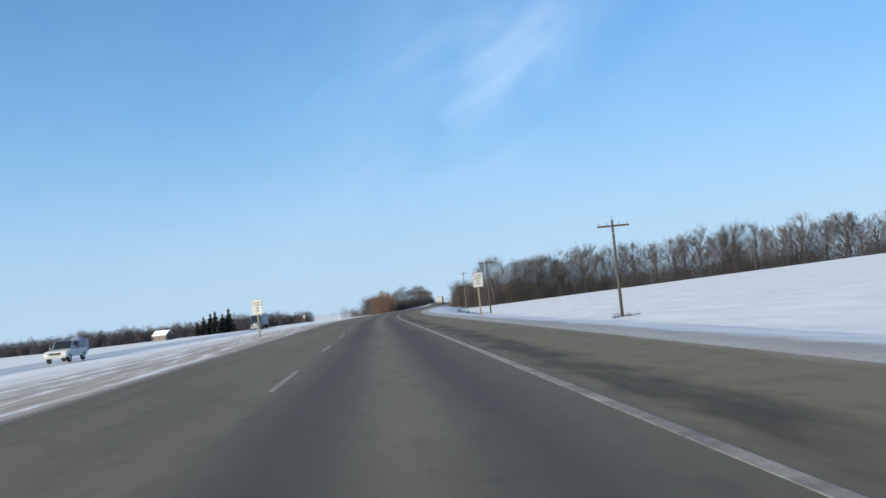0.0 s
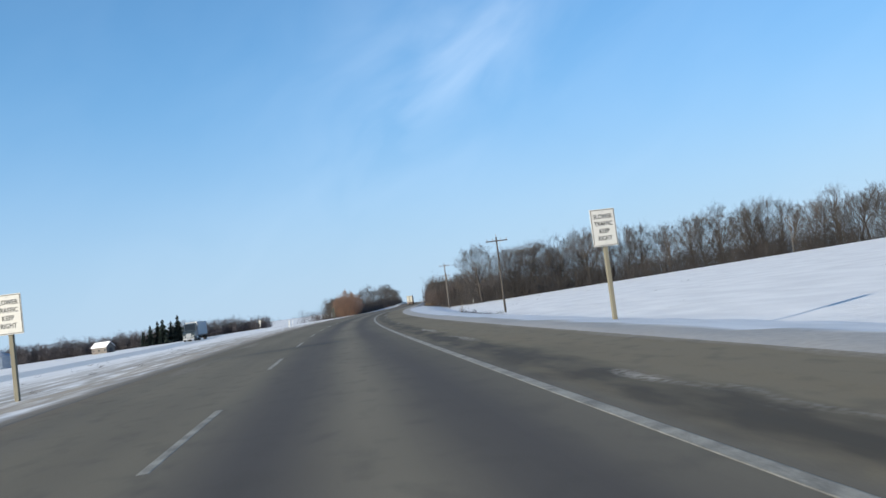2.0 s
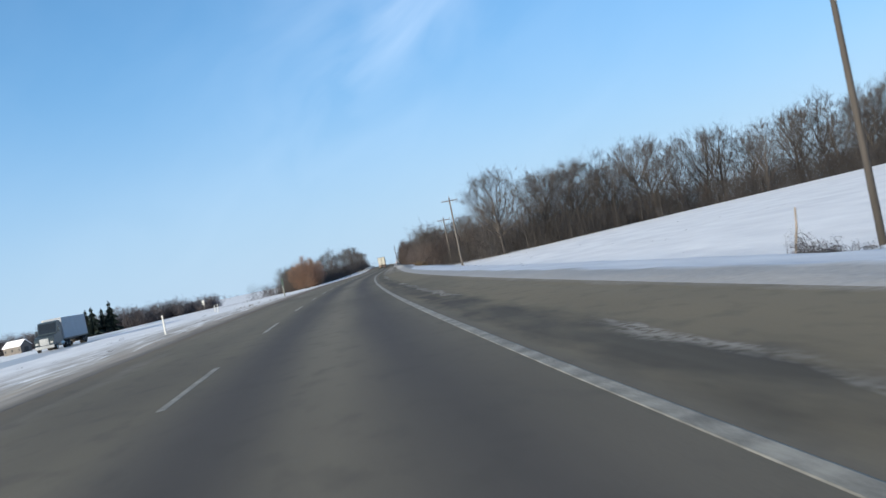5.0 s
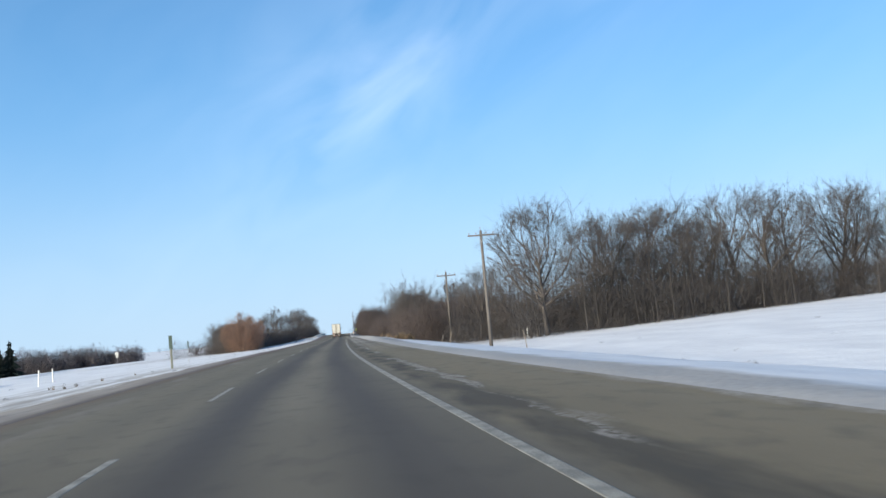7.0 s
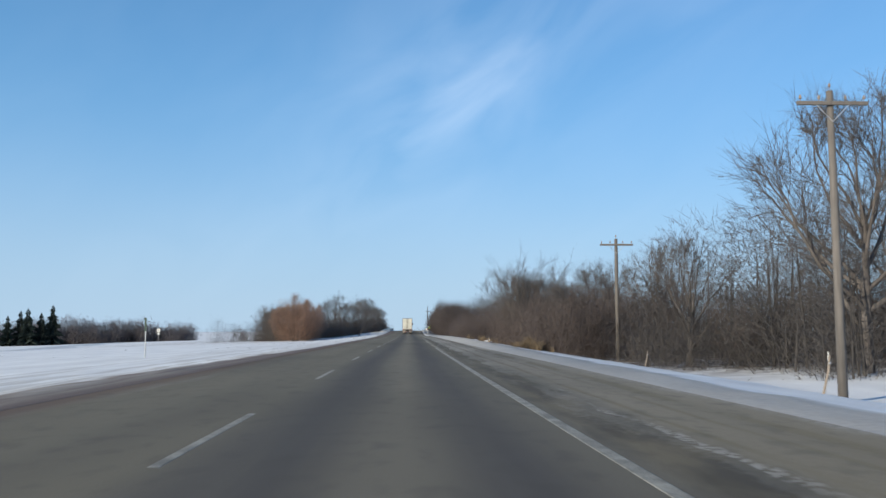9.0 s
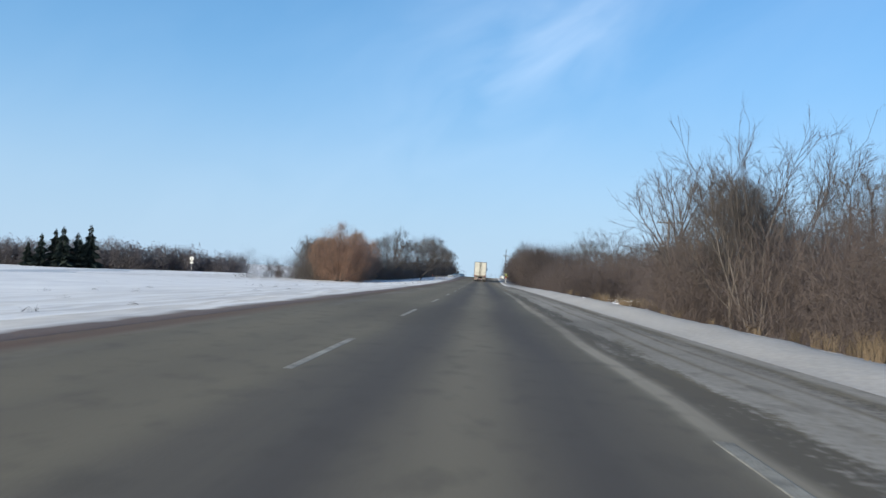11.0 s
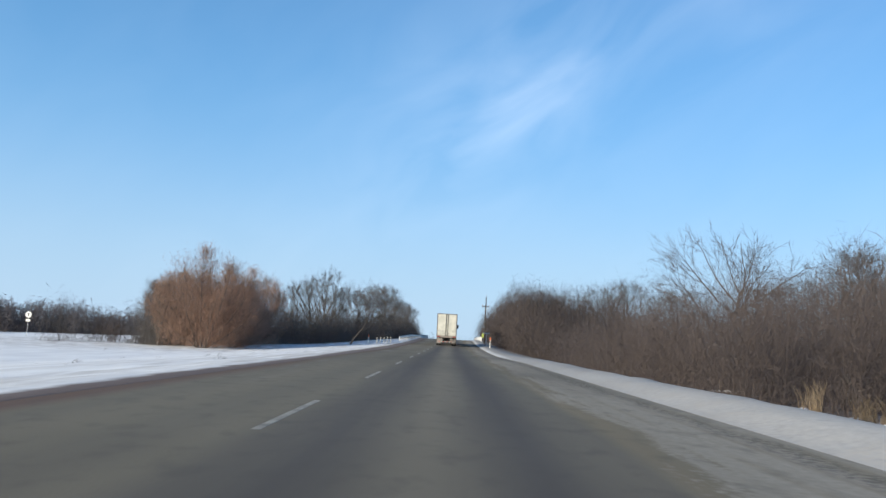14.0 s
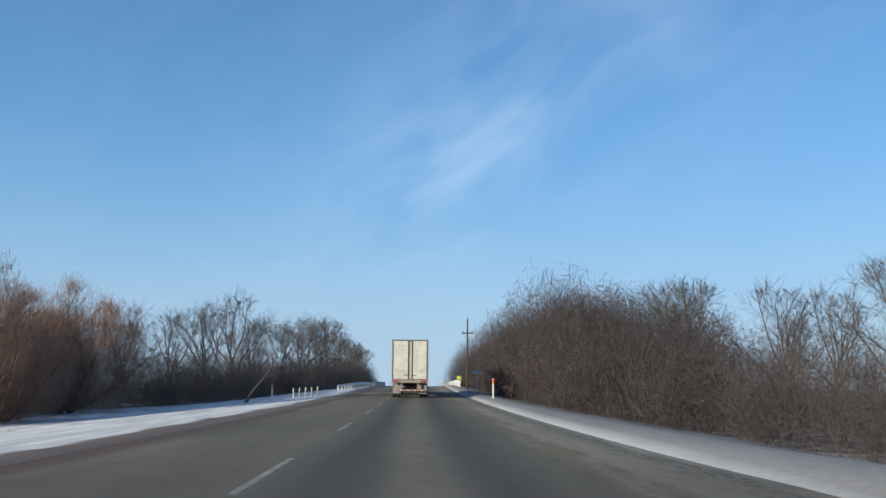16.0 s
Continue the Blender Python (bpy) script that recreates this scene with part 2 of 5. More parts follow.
def road_material():
    m, n, l, b = material("worn_asphalt", 0.9, 0, 0.22)
    uv = n.new("ShaderNodeUVMap")
    uv.uv_map = "lay"
    vec = uv.outputs["UV"]
    sep = n.new("ShaderNodeSeparateXYZ")
    l.new(vec, sep.inputs[0])
    x, s = sep.outputs["X"], sep.outputs["Y"]
    stone = noise_node(n, l, 55.0, 3, vec)
    long_ = noise_node(n, l, 1.3, 5, vec, (1.0, 0.03, 1.0))
    blot = noise_node(n, l, 0.35, 4, vec, (1.0, 0.25, 1.0))
    xw = op(n, l, "ADD", x, op(n, l, "MULTIPLY", op(n, l, "SUBTRACT", blot, 0.5), 0.5))
    # our lane: bluish grey with two darker wheel tracks; the other lane: drier, olive
    dry = mixed(n, l, stone, (0.120, 0.105, 0.075), (0.228, 0.200, 0.145))
    used = mixed(n, l, stone, (0.098, 0.087, 0.068), (0.186, 0.164, 0.126))
    lane = ranged(n, l, xw, -2.0, -1.6)
    col = mixed(n, l, lane, dry, used)

    def band(centre, sharp):
        return op(n, l, "POWER", 2.718, op(n, l, "MULTIPLY", op(n, l, "POWER", op(n, l, "SUBTRACT", xw, centre), 2.0), -sharp))

    track = op(n, l, "ADD", band(0.90, 3.2), band(-0.95, 2.6))
    col = mixed(n, l, op(n, l, "MULTIPLY", track, ranged(n, l, long_, 0.3, 0.6, 0.68, 0.92)), col, (0.062, 0.056, 0.056))
    col = mixed(n, l, op(n, l, "MULTIPLY", band(-0.02, 6.0), ranged(n, l, long_, 0.3, 0.6, 0.5, 0.8)), col, (0.200, 0.176, 0.130))
    track2 = op(n, l, "ADD", band(-2.75, 3.5), band(-4.45, 4.0))
    col = mixed(n, l, op(n, l, "MULTIPLY", track2, ranged(n, l, long_, 0.3, 0.6, 0.1, 0.45)), col, (0.090, 0.080, 0.066))
    # shoulder: dusty, a dark tarry band, and later packed snow with tyre marks
    dust = mixed(n, l, stone, (0.140, 0.116, 0.076), (0.250, 0.208, 0.138))
    side = ranged(n, l, xw, 1.95, 2.2)
    col = mixed(n, l, side, col, dust)
    icy = ranged(n, l, s, 205, 262)
    bare = ranged(n, l, s, 262, 225)
    ragged = noise_node(n, l, 2.2, 6, vec, (1.0, 0.22, 1.0))
    edge_x = op(n, l, "ADD", x, op(n, l, "MULTIPLY", op(n, l, "SUBTRACT", ragged, 0.5), 0.9))
    tar = op(n, l, "MULTIPLY", op(n, l, "MULTIPLY", ranged(n, l, edge_x, 2.0, 2.3), ranged(n, l, edge_x, 3.2, 2.8)), op(n, l, "MULTIPLY", ranged(n, l, long_, 0.30, 0.55, 0.45, 1.0), ranged(n, l, noise_node(n, l, 1.4, 6, vec, (1.0, 0.3, 1.0)), 0.38, 0.56, 0.40, 1.0)))
    col = mixed(n, l, op(n, l, "MULTIPLY", tar, bare), col, (0.046, 0.039, 0.031))
    flake = noise_node(n, l, 0.9, 6, vec, (1.0, 0.12, 1.0))
    streak = noise_node(n, l, 3.2, 5, vec, (1.0, 0.05, 1.0))
    rut = noise_node(n, l, 2.1, 6, vec, (1.0, 0.09, 1.0))
    crumb = noise_node(n, l, 9.0, 5, vec)
    gone = ranged(n, l, op(n, l, "ADD", flake, op(n, l, "MULTIPLY", s, 0.0006)), 0.58, 0.67)
    early = op(n, l, "MULTIPLY", op(n, l, "MULTIPLY", ranged(n, l, edge_x, 2.72, 2.80), ranged(n, l, edge_x, 3.08, 2.96)), op(n, l, "MULTIPLY", op(n, l, "MULTIPLY", gone, bare), ranged(n, l, crumb, 0.40, 0.52)))
    wet = op(n, l, "MULTIPLY", op(n, l, "MULTIPLY", icy, ranged(n, l, s, 345, 315)), op(n, l, "MULTIPLY", ranged(n, l, edge_x, 2.0, 2.15), ranged(n, l, edge_x, 2.85, 2.5)))
    col = mixed(n, l, op(n, l, "MULTIPLY", wet, ranged(n, l, long_, 0.3, 0.6, 0.5, 0.95)), col, (0.085, 0.074, 0.060))
    # the packed snow: thick towards the bank, thin and dusty towards the lane
    cover = op(n, l, "ADD", op(n, l, "MULTIPLY", rut, 0.55), op(n, l, "ADD", op(n, l, "MULTIPLY", streak, 0.35), op(n, l, "MULTIPLY", crumb, 0.34)))
    lift = op(n, l, "ADD", cover, ranged(n, l, edge_x, 2.45, 3.0, -0.20, 0.03))
    fade = ranged(n, l, s, 345, 300, 0.55, 1.0)
    packed = op(n, l, "MULTIPLY", op(n, l, "MULTIPLY", icy, fade), op(n, l, "MULTIPLY", ranged(n, l, xw, 2.0, 2.35), ranged(n, l, lift, 0.43, 0.54)))
    late = ranged(n, l, s, 322, 352)
    ruts = op(n, l, "ADD", op(n, l, "ADD", band(3.20, 200.0), band(3.78, 260.0)), op(n, l, "MULTIPLY", band(4.25, 38.0), 1.5))
    packed = op(n, l, "MULTIPLY", packed, op(n, l, "SUBTRACT", 1.0, op(n, l, "MINIMUM", op(n, l, "MULTIPLY", ruts, op(n, l, "MULTIPLY", ranged(n, l, rut, 0.40, 0.56, 0.20, 1.0), ranged(n, l, s, 352, 322, 0.15, 1.0))), 0.85)))
    snow = mixed(n, l, crumb, (0.215, 0.194, 0.162), (0.53, 0.498, 0.445))
    col = mixed(n, l, op(n, l, "MAXIMUM", op(n, l, "MULTIPLY", early, 0.75), op(n, l, "MULTIPLY", packed, 0.85)), col, snow)
    brim = op(n, l, "MULTIPLY", op(n, l, "MULTIPLY", ranged(n, l, edge_x, 4.75, 5.35), bare), ranged(n, l, crumb, 0.34, 0.56, 0.25, 1.0))
    col = mixed(n, l, brim, col, mixed(n, l, crumb, (0.22, 0.20, 0.17), (0.50, 0.48, 0.45)))
    # a pale dusty ridge along the lane's edge where the line has worn away
    ridge = op(n, l, "MULTIPLY", op(n, l, "MULTIPLY", ranged(n, l, s, 235, 268), op(n, l, "MINIMUM", op(n, l, "MULTIPLY", band(1.90, 75.0), 1.6), 1.0)), ranged(n, l, rut, 0.3, 0.5, 0.5, 0.92))
    col = mixed(n, l, op(n, l, "MULTIPLY", ridge, ranged(n, l, s, 336, 312)), col, (0.345, 0.312, 0.250))
    # crumbled dark dirt where the shoulder meets the bank
    toe_x = op(n, l, "ADD", edge_x, ranged(n, l, s, 376, 396, 0.0, 0.55))
    toe = op(n, l, "MULTIPLY", op(n, l, "MULTIPLY", ranged(n, l, toe_x, 3.75, 4.05), ranged(n, l, toe_x, 4.5, 4.2)), op(n, l, "MULTIPLY", op(n, l, "MAXIMUM", late, op(n, l, "MULTIPLY", icy, 0.75)), ranged(n, l, crumb, 0.44, 0.56)))
    col = mixed(n, l, op(n, l, "MULTIPLY", toe, 0.85), col, (0.060, 0.052, 0.044))
    # rusty grit towards the left edge
    grit = mixed(n, l, ranged(n, l, s, 110, 230), mixed(n, l, stone, (0.088, 0.074, 0.054), (0.20, 0.170, 0.125)), mixed(n, l, stone, (0.068, 0.041, 0.030), (0.155, 0.099, 0.073)))
    col = mixed(n, l, ranged(n, l, xw, -4.55, -5.0, 0.0, 0.96), col, grit)
    salt = op(n, l, "MULTIPLY", ranged(n, l, flake, 0.52, 0.72, 0.0, 0.5), op(n, l, "MULTIPLY", ranged(n, l, xw, -3.6, -4.3), ranged(n, l, xw, -4.9, -4.6)))
    col = mixed(n, l, salt, col, (0.30, 0.27, 0.23))
    # dust, patches and old sealed cracks
    col = mixed(n, l, ranged(n, l, long_, 0.42, 0.70, 0.0, 0.35), col, (0.185, 0.165, 0.122))
    worn = noise_node(n, l, 0.16, 6, vec, (1.0, 0.35, 1.0))
    col = mixed(n, l, ranged(n, l, worn, 0.48, 0.68, 0.0, 0.45), col, (0.074, 0.065, 0.052))
    speck = noise_node(n, l, 2.6, 6, vec, (1.0, 0.5, 1.0))
    col = mixed(n, l, ranged(n, l, speck, 0.52, 0.70, 0.0, 0.35), col, (0.066, 0.060, 0.052))
    l.new(col, b.inputs["Base Color"])
    bumped(n, l, b, op(n, l, "ADD", stone, op(n, l, "MULTIPLY", blot, 0.6)), 0.12, 0.012)
    return m


def wet_road_material():
    m, n, l, b = material("wet_asphalt", 0.3, 0, 0.5)
    uv = n.new("ShaderNodeUVMap")
    uv.uv_map = "lay"
    film = noise_node(n, l, 0.5, 5, uv.outputs["UV"], (1.0, 0.05, 1.0))
    grain = noise_node(n, l, 40.0, 3, uv.outputs["UV"])
    l.new(mixed(n, l, film, (0.36, 0.355, 0.35), (0.64, 0.64, 0.64)), b.inputs["Base Color"])
    l.new(ranged(n, l, film, 0.35, 0.65, 0.30, 0.55), b.inputs["Roughness"])
    bumped(n, l, b, grain, 0.1, 0.004)
    return m


def line_material():
    m, n, l, b = material("worn_white_line", 0.7)
    co = n.new("ShaderNodeTexCoord").outputs["Object"]
    f = noise_node(n, l, 3.0, 6, co)
    g = noise_node(n, l, 40.0, 3, co)
    wear = ranged(n, l, op(n, l, "ADD", op(n, l, "MULTIPLY", f, 0.6), op(n, l, "MULTIPLY", g, 0.4)), 0.40, 0.60)
    l.new(mixed(n, l, wear, (0.35, 0.325, 0.265), (0.16, 0.145, 0.115)), b.inputs["Base Color"])
    return m


def thin(mat, share=0.5):
    """Lets light through, as thin leaves and twigs do, so that both of their sides are lit."""
    n, l = mat.node_tree.nodes, mat.node_tree.links
    b, out = n["Principled BSDF"], n["Material Output"]
    glow = n.new("ShaderNodeBsdfTranslucent")
    if b.inputs["Base Color"].is_linked:
        l.new(b.inputs["Base Color"].links[0].from_socket, glow.inputs["Color"])
    else:
        glow.inputs["Color"].default_value = b.inputs["Base Color"].default_value
    both = n.new("ShaderNodeMixShader")
    both.inputs[0].default_value = share
    l.new(b.outputs[0], both.inputs[1])
    l.new(glow.outputs[0], both.inputs[2])
    l.new(both.outputs[0], out.inputs["Surface"])


GROUND, ASPHALT, LINE, WETROAD = ground_material(), road_material(), line_material(), wet_road_material()
BARK = simple("grey_brown_bark", (0.080, 0.069, 0.063), 0.9, var=0.35, scale=5, each=0.4, stretch=(1, 1, 0.2))
TWIG = simple("grey_brown_twigs", (0.114, 0.103, 0.099), 0.9, var=0.2, scale=0.4, each=0.5)
UNDER = simple("dark_understorey_twigs", (0.088, 0.080, 0.077), 0.9, var=0.25, scale=0.3)
SCRUB = simple("red_brown_scrub", (0.116, 0.093, 0.086), 0.9, var=0.25, scale=0.3, each=0.7)
PALEBARK = simple("pale_grey_bark", (0.118, 0.100, 0.087), 0.9, var=0.35, scale=5, each=0.3, stretch=(1, 1, 0.2))
# distant woods: the bluish haze of the air is mixed into the base colour
HAZY_WOOD = simple("far_wood", (0.136, 0.125, 0.134), 0.95, var=0.25, scale=0.06)
RUSSET = simple("russet_dead_leaves", (0.35, 0.222, 0.163), 0.85, var=0.35, scale=1.2, each=0.3)
NEEDLE = simple("dark_spruce_needles", (0.014, 0.025, 0.020), 0.8, var=0.4, scale=1.5, each=0.3)
STRAW = simple("tan_dry_grass", (0.225, 0.172, 0.115), 0.9, var=0.3, scale=1.0, each=0.4)
DARKPOLE = simple("tarred_pole_wood", (0.050, 0.043, 0.038), 0.85, var=0.3, scale=9, stretch=(1, 1, 0.08), bump=0.3)
POLE = simple("weathered_pole_wood", (0.125, 0.112, 0.102), 0.85, var=0.3, scale=9, stretch=(1, 1, 0.08), bump=0.3, each=0.5)
CERAMIC = simple("brown_glazed_ceramic", (0.20, 0.16, 0.13), 0.25)
SIGNWHITE = simple("white_sign_face", (0.50, 0.49, 0.46), 0.45, var=0.06)
SIGNBLACK = simple("black_sign_paint", (0.03, 0.03, 0.03), 0.5)
POSTWOOD = simple("grey_sawn_post", (0.17, 0.155, 0.115), 0.8, var=0.2, scale=8, stretch=(1, 1, 0.1))
STEEL = simple("dull_galvanised_steel", (0.42, 0.42, 0.42), 0.45, 0.8)
DARKSTEEL = simple("dark_dirty_steel", (0.055, 0.05, 0.047), 0.6, 0.3)
GREENPAINT = simple("dark_green_paint", (0.035, 0.06, 0.045), 0.5)
POSTYELLOW = simple("faded_grey_green_post", (0.105, 0.11, 0.085), 0.7)
WHITEPAINT = simple("white_post_paint", (0.55, 0.55, 0.53), 0.5, var=0.1)
ORANGE = simple("orange_plastic", (0.75, 0.18, 0.06), 0.5, var=0.1)
TRAILER = simple("dirty_cream_trailer_panel", (0.43, 0.42, 0.37), 0.55, var=0.3, scale=1.6)
TRIM = simple("grey_aluminium_trim", (0.16, 0.15, 0.15), 0.45, 0.6)
GREYMARK = simple("faded_grey_marking", (0.36, 0.35, 0.32), 0.6, var=0.15)
RUBBER = simple("black_rubber", (0.022, 0.021, 0.021), 0.85)
MUDFLAP = simple("pale_dirty_sill", (0.20, 0.175, 0.155), 0.7, var=0.25)
REDLAMP = simple("red_lamp_lens", (0.22, 0.03, 0.028), 0.3)
RIM = simple("aluminium_rim", (0.50, 0.49, 0.47), 0.4, 0.7)
CABDARK = simple("dark_teal_cab_paint", (0.035, 0.05, 0.06), 0.35)
VANGREY = simple("grey_trailer_panel", (0.36, 0.38, 0.41), 0.55, var=0.12)
CARWHITE = simple("white_car_paint", (0.62, 0.62, 0.58), 0.35, var=0.1)
CARBLUE = simple("blue_grey_car_paint", (0.16, 0.20, 0.26), 0.35, var=0.1)
GLASS = simple("dark_window_glass", (0.02, 0.025, 0.03), 0.08)
CONCRETE = simple("pale_concrete", (0.48, 0.46, 0.43), 0.85, var=0.15, bump=0.2)
BARNWALL = simple("grey_board_wall", (0.13, 0.115, 0.105), 0.85, var=0.25, scale=3, stretch=(1, 1, 0.1))
SNOWCAP = simple("settled_snow", (0.84, 0.85, 0.87), 0.7, var=0.05, scale=2, bump=0.3)
BINSTEEL = simple("ribbed_bin_steel", (0.28, 0.32, 0.38), 0.5, 0.3)
BANDTAPE = simple("red_reflective_tape", (0.50, 0.06, 0.05), 0.4)
DEADWOOD = simple("barkless_dead_wood", (0.20, 0.165, 0.135), 0.9, var=0.3)
for mat_ in (TWIG, UNDER, SCRUB, HAZY_WOOD, RUSSET, STRAW):
    thin(mat_)
YELLOWSIGN = simple("yellow_green_sign", (0.62, 0.70, 0.12), 0.5)


# ---- making meshes ----
class Shape:
    """Collects the faces of one mesh."""

    def __init__(self):
        self.v, self.f = [], []

    def add(self, v, f):
        k = len(self.v)
        self.v += [tuple(p) for p in v]
        self.f += [tuple(i + k for i in q) for q in f]
        return self

    def box(self, c, size, chamfer=0.0, m=None):
        """A box with its edges cut by chamfer."""
        hx, hy, hz = (d / 2 for d in size)
        e = min(chamfer, 0.45 * min(size))
        if e <= 0:
            v = [(x, y, z) for z in (-hz, hz) for x, y in ((-hx, -hy), (hx, -hy), (hx, hy), (-hx, hy))]
            f = [(3, 2, 1, 0), (4, 5, 6, 7), (0, 1, 5, 4), (1, 2, 6, 5), (2, 3, 7, 6), (3, 0, 4, 7)]
        else:
            v, f = [], []
            for z, k in ((-hz, e), (-hz + e, 0), (hz - e, 0), (hz, e)):
                a, b = hx - k, hy - k
                v += [(-a + e, -b, z), (a - e, -b, z), (a, -b + e, z), (a, b - e, z), (a - e, b, z), (-a + e, b, z), (-a, b - e, z), (-a, -b + e, z)]
            for r in range(3):
                f += [(r * 8 + i, r * 8 + (i + 1) % 8, r * 8 + 8 + (i + 1) % 8, r * 8 + 8 + i) for i in range(8)]
            f += [tuple(range(7, -1, -1)), tuple(range(24, 32))]
        w = [Vector(c) + Vector(p) for p in v]
        if m is not None:
            w = [m @ p for p in w]
        return self.add(w, f)

    def tube(self, p, q, r0, r1=None, n=8, caps=True):
        p, q = Vector(p), Vector(q)
        r1 = r0 if r1 is None else r1
        d = (q - p).normalized()
        a = d.orthogonal().normalized()
        b = d.cross(a)
        v = []
        for o, r in ((p, r0), (q, r1)):
            v += [o + (a * math.cos(2 * math.pi * i / n) + b * math.sin(2 * math.pi * i / n)) * r for i in range(n)]
        f = [(i, (i + 1) % n, n + (i + 1) % n, n + i) for i in range(n)]
        if caps:
            f += [tuple(range(n - 1, -1, -1)), tuple(range(n, 2 * n))]
        return self.add(v, f)

    def wheel(self, c, r, w, axis=(1, 0, 0), n=20, inner=0.0):
        """A tyre with rounded shoulders, or a disc."""
        d = Vector(axis).normalized()
        a = Vector((0, 0, 1))
        b = d.cross(a)
        prof = [(inner, -w / 2), (r * 0.93, -w / 2), (r, -w * 0.32), (r, w * 0.32), (r * 0.93, w / 2), (inner, w / 2)]
        v = [Vector(c) + d * h + (a * math.cos(2 * math.pi * i / n) + b * math.sin(2 * math.pi * i / n)) * max(k, 0.001) for k, h in prof for i in range(n)]
        f = [(j * n + i, j * n + (i + 1) % n, j * n + n + (i + 1) % n, j * n + n + i) for j in range(5) for i in range(n)]
        return self.add(v, f)

    def prism(self, profile, y0, y1, swap=False):
        """A profile of (x, z) drawn out along y, or of (y, z) along x."""
        n = len(profile)
        v = [((y, a, b) if swap else (a, y, b)) for y in (y0, y1) for a, b in profile]
        f = [(i, (i + 1) % n, n + (i + 1) % n, n + i) for i in range(n)] + [tuple(range(n - 1, -1, -1)), tuple(range(n, 2 * n))]
        return self.add(v, f)

    def mesh(self, name, mat, flat=True):
        me = bpy.data.meshes.new(name)
        me.from_pydata(self.v, [], self.f)
        me.materials.append(mat)
        if not flat:
            me.shade_smooth()
        me.update()
        return me


def thing(name, m, label, category, group="", kind=""):
    ob = new(name)
    ob.matrix_world = m
    ob.empty_display_size = 0.2
    return tagged(ob, label, category, group, kind)


def part(name, shape, mat, parent, label="", m=None, smooth_=False):
    """Links a shape as one mesh object under a thing or a part."""
    ob = new(name, shape if isinstance(shape, bpy.types.Mesh) else shape.mesh(name, mat, not smooth_))
    ob.parent = parent
    if m is not None:
        ob.matrix_basis = m
    return tagged(ob, label)


def whole(name, shape, mat, m, label, category, group="", kind="", smooth_=False):
    ob = new(name, shape if isinstance(shape, bpy.types.Mesh) else shape.mesh(name, mat, not smooth_))
    ob.matrix_world = m
    return tagged(ob, label, category, group, kind)


def sheet(name, s_rows, x_cols, height, mat, label, category):
    """A sheet laid along the road, with a map of its metres across and along."""
    s_rows, x_cols = np.asarray(s_rows, float), np.asarray(x_cols, float)
    S, X = np.meshgrid(s_rows, x_cols, indexing="ij")
    PX, PY = place(S, X)
    Z = height(S, X)
    ns, nx = S.shape
    v = np.stack([PX, PY, Z], -1).reshape(-1, 3)
    i = np.arange((ns - 1) * nx).reshape(ns - 1, nx)[:, :-1].ravel()
    f = np.stack([i, i + 1, i + nx + 1, i + nx], 1)
    me = bpy.data.meshes.new(name)
    me.from_pydata(v.tolist(), [], f.tolist())
    lay = me.uv_layers.new(name="lay")
    flat = np.stack([X, S], -1).reshape(-1, 2)
    lay.data.foreach_set("uv", flat[f.ravel()].ravel())
    me.materials.append(mat)
    me.shade_smooth()
    return tagged(new(name, me), label, category, kind="structure")


# ---- the land and the roads ----
def land_height(S, X):
    z = ground_z(S, X)
    rough = np.sin(X * 1.7 + np.sin(S * 0.31) * 1.5) * np.sin(S * 0.83 + X * 0.6) * 0.5 + np.sin(S * 2.1 + X * 1.1) * 0.3 + np.sin(S * 0.9 + 3 * np.sin(S * 0.23)) * 0.5
    near = np.exp(-np.clip(np.minimum(np.abs(X - 6), np.abs(X + 8.5)) - 1, 0, 99) / 3.0)
    z = z + rough * (0.018 + 0.026 * near) * (smooth(-5.5, -6.6, X) + smooth(5.0, 6.6, X))
    under = np.abs(X - other_road(S)) < 4.4
    return np.where(under, ground_z(S, other_road(S)) - 0.06, z)


land_s = np.r_[np.arange(-400, -40, 24), np.arange(-40, 520, 1.6), np.arange(520, 760, 8), np.geomspace(760, 4100, 34)]
land_x = np.r_[-np.geomspace(2600, 72, 26), np.arange(-68, -24, 2.0), np.arange(-24, -9.5, 0.9), np.arange(-9.5, -5.5, 0.33),
               -5.4, -5.25, -5.1, 3.3, 3.5, 3.7, 3.9, 4.1, 4.4, np.arange(4.6, 9.0, 0.25), np.arange(9.0, 20, 0.8), np.arange(20, 44, 3.0), np.geomspace(46, 980, 24)]
sheet("ground", land_s, land_x, land_height, GROUND, "snow-covered field and ditches with dirty slush by the road", "ground")

road_s = np.r_[np.arange(-400, -40, 20), np.arange(-40, 640, 4.0), np.geomspace(640, 4000, 40)]


def road_height(S, X):
    return np.where((X < -5.5) | (X > 5.6), -0.08, 0.0 - 0.012 * np.clip(np.abs(X + 1.83) - 3.66, 0, 5)) + rise(S)


road = sheet("road", road_s, np.r_[-5.9, np.arange(-5.2, 5.0, 0.8), 5.0, 5.58, 5.62], road_height, ASPHALT,
             "worn grey asphalt carriageway with dusty shoulder and darker wheel tracks", "road")


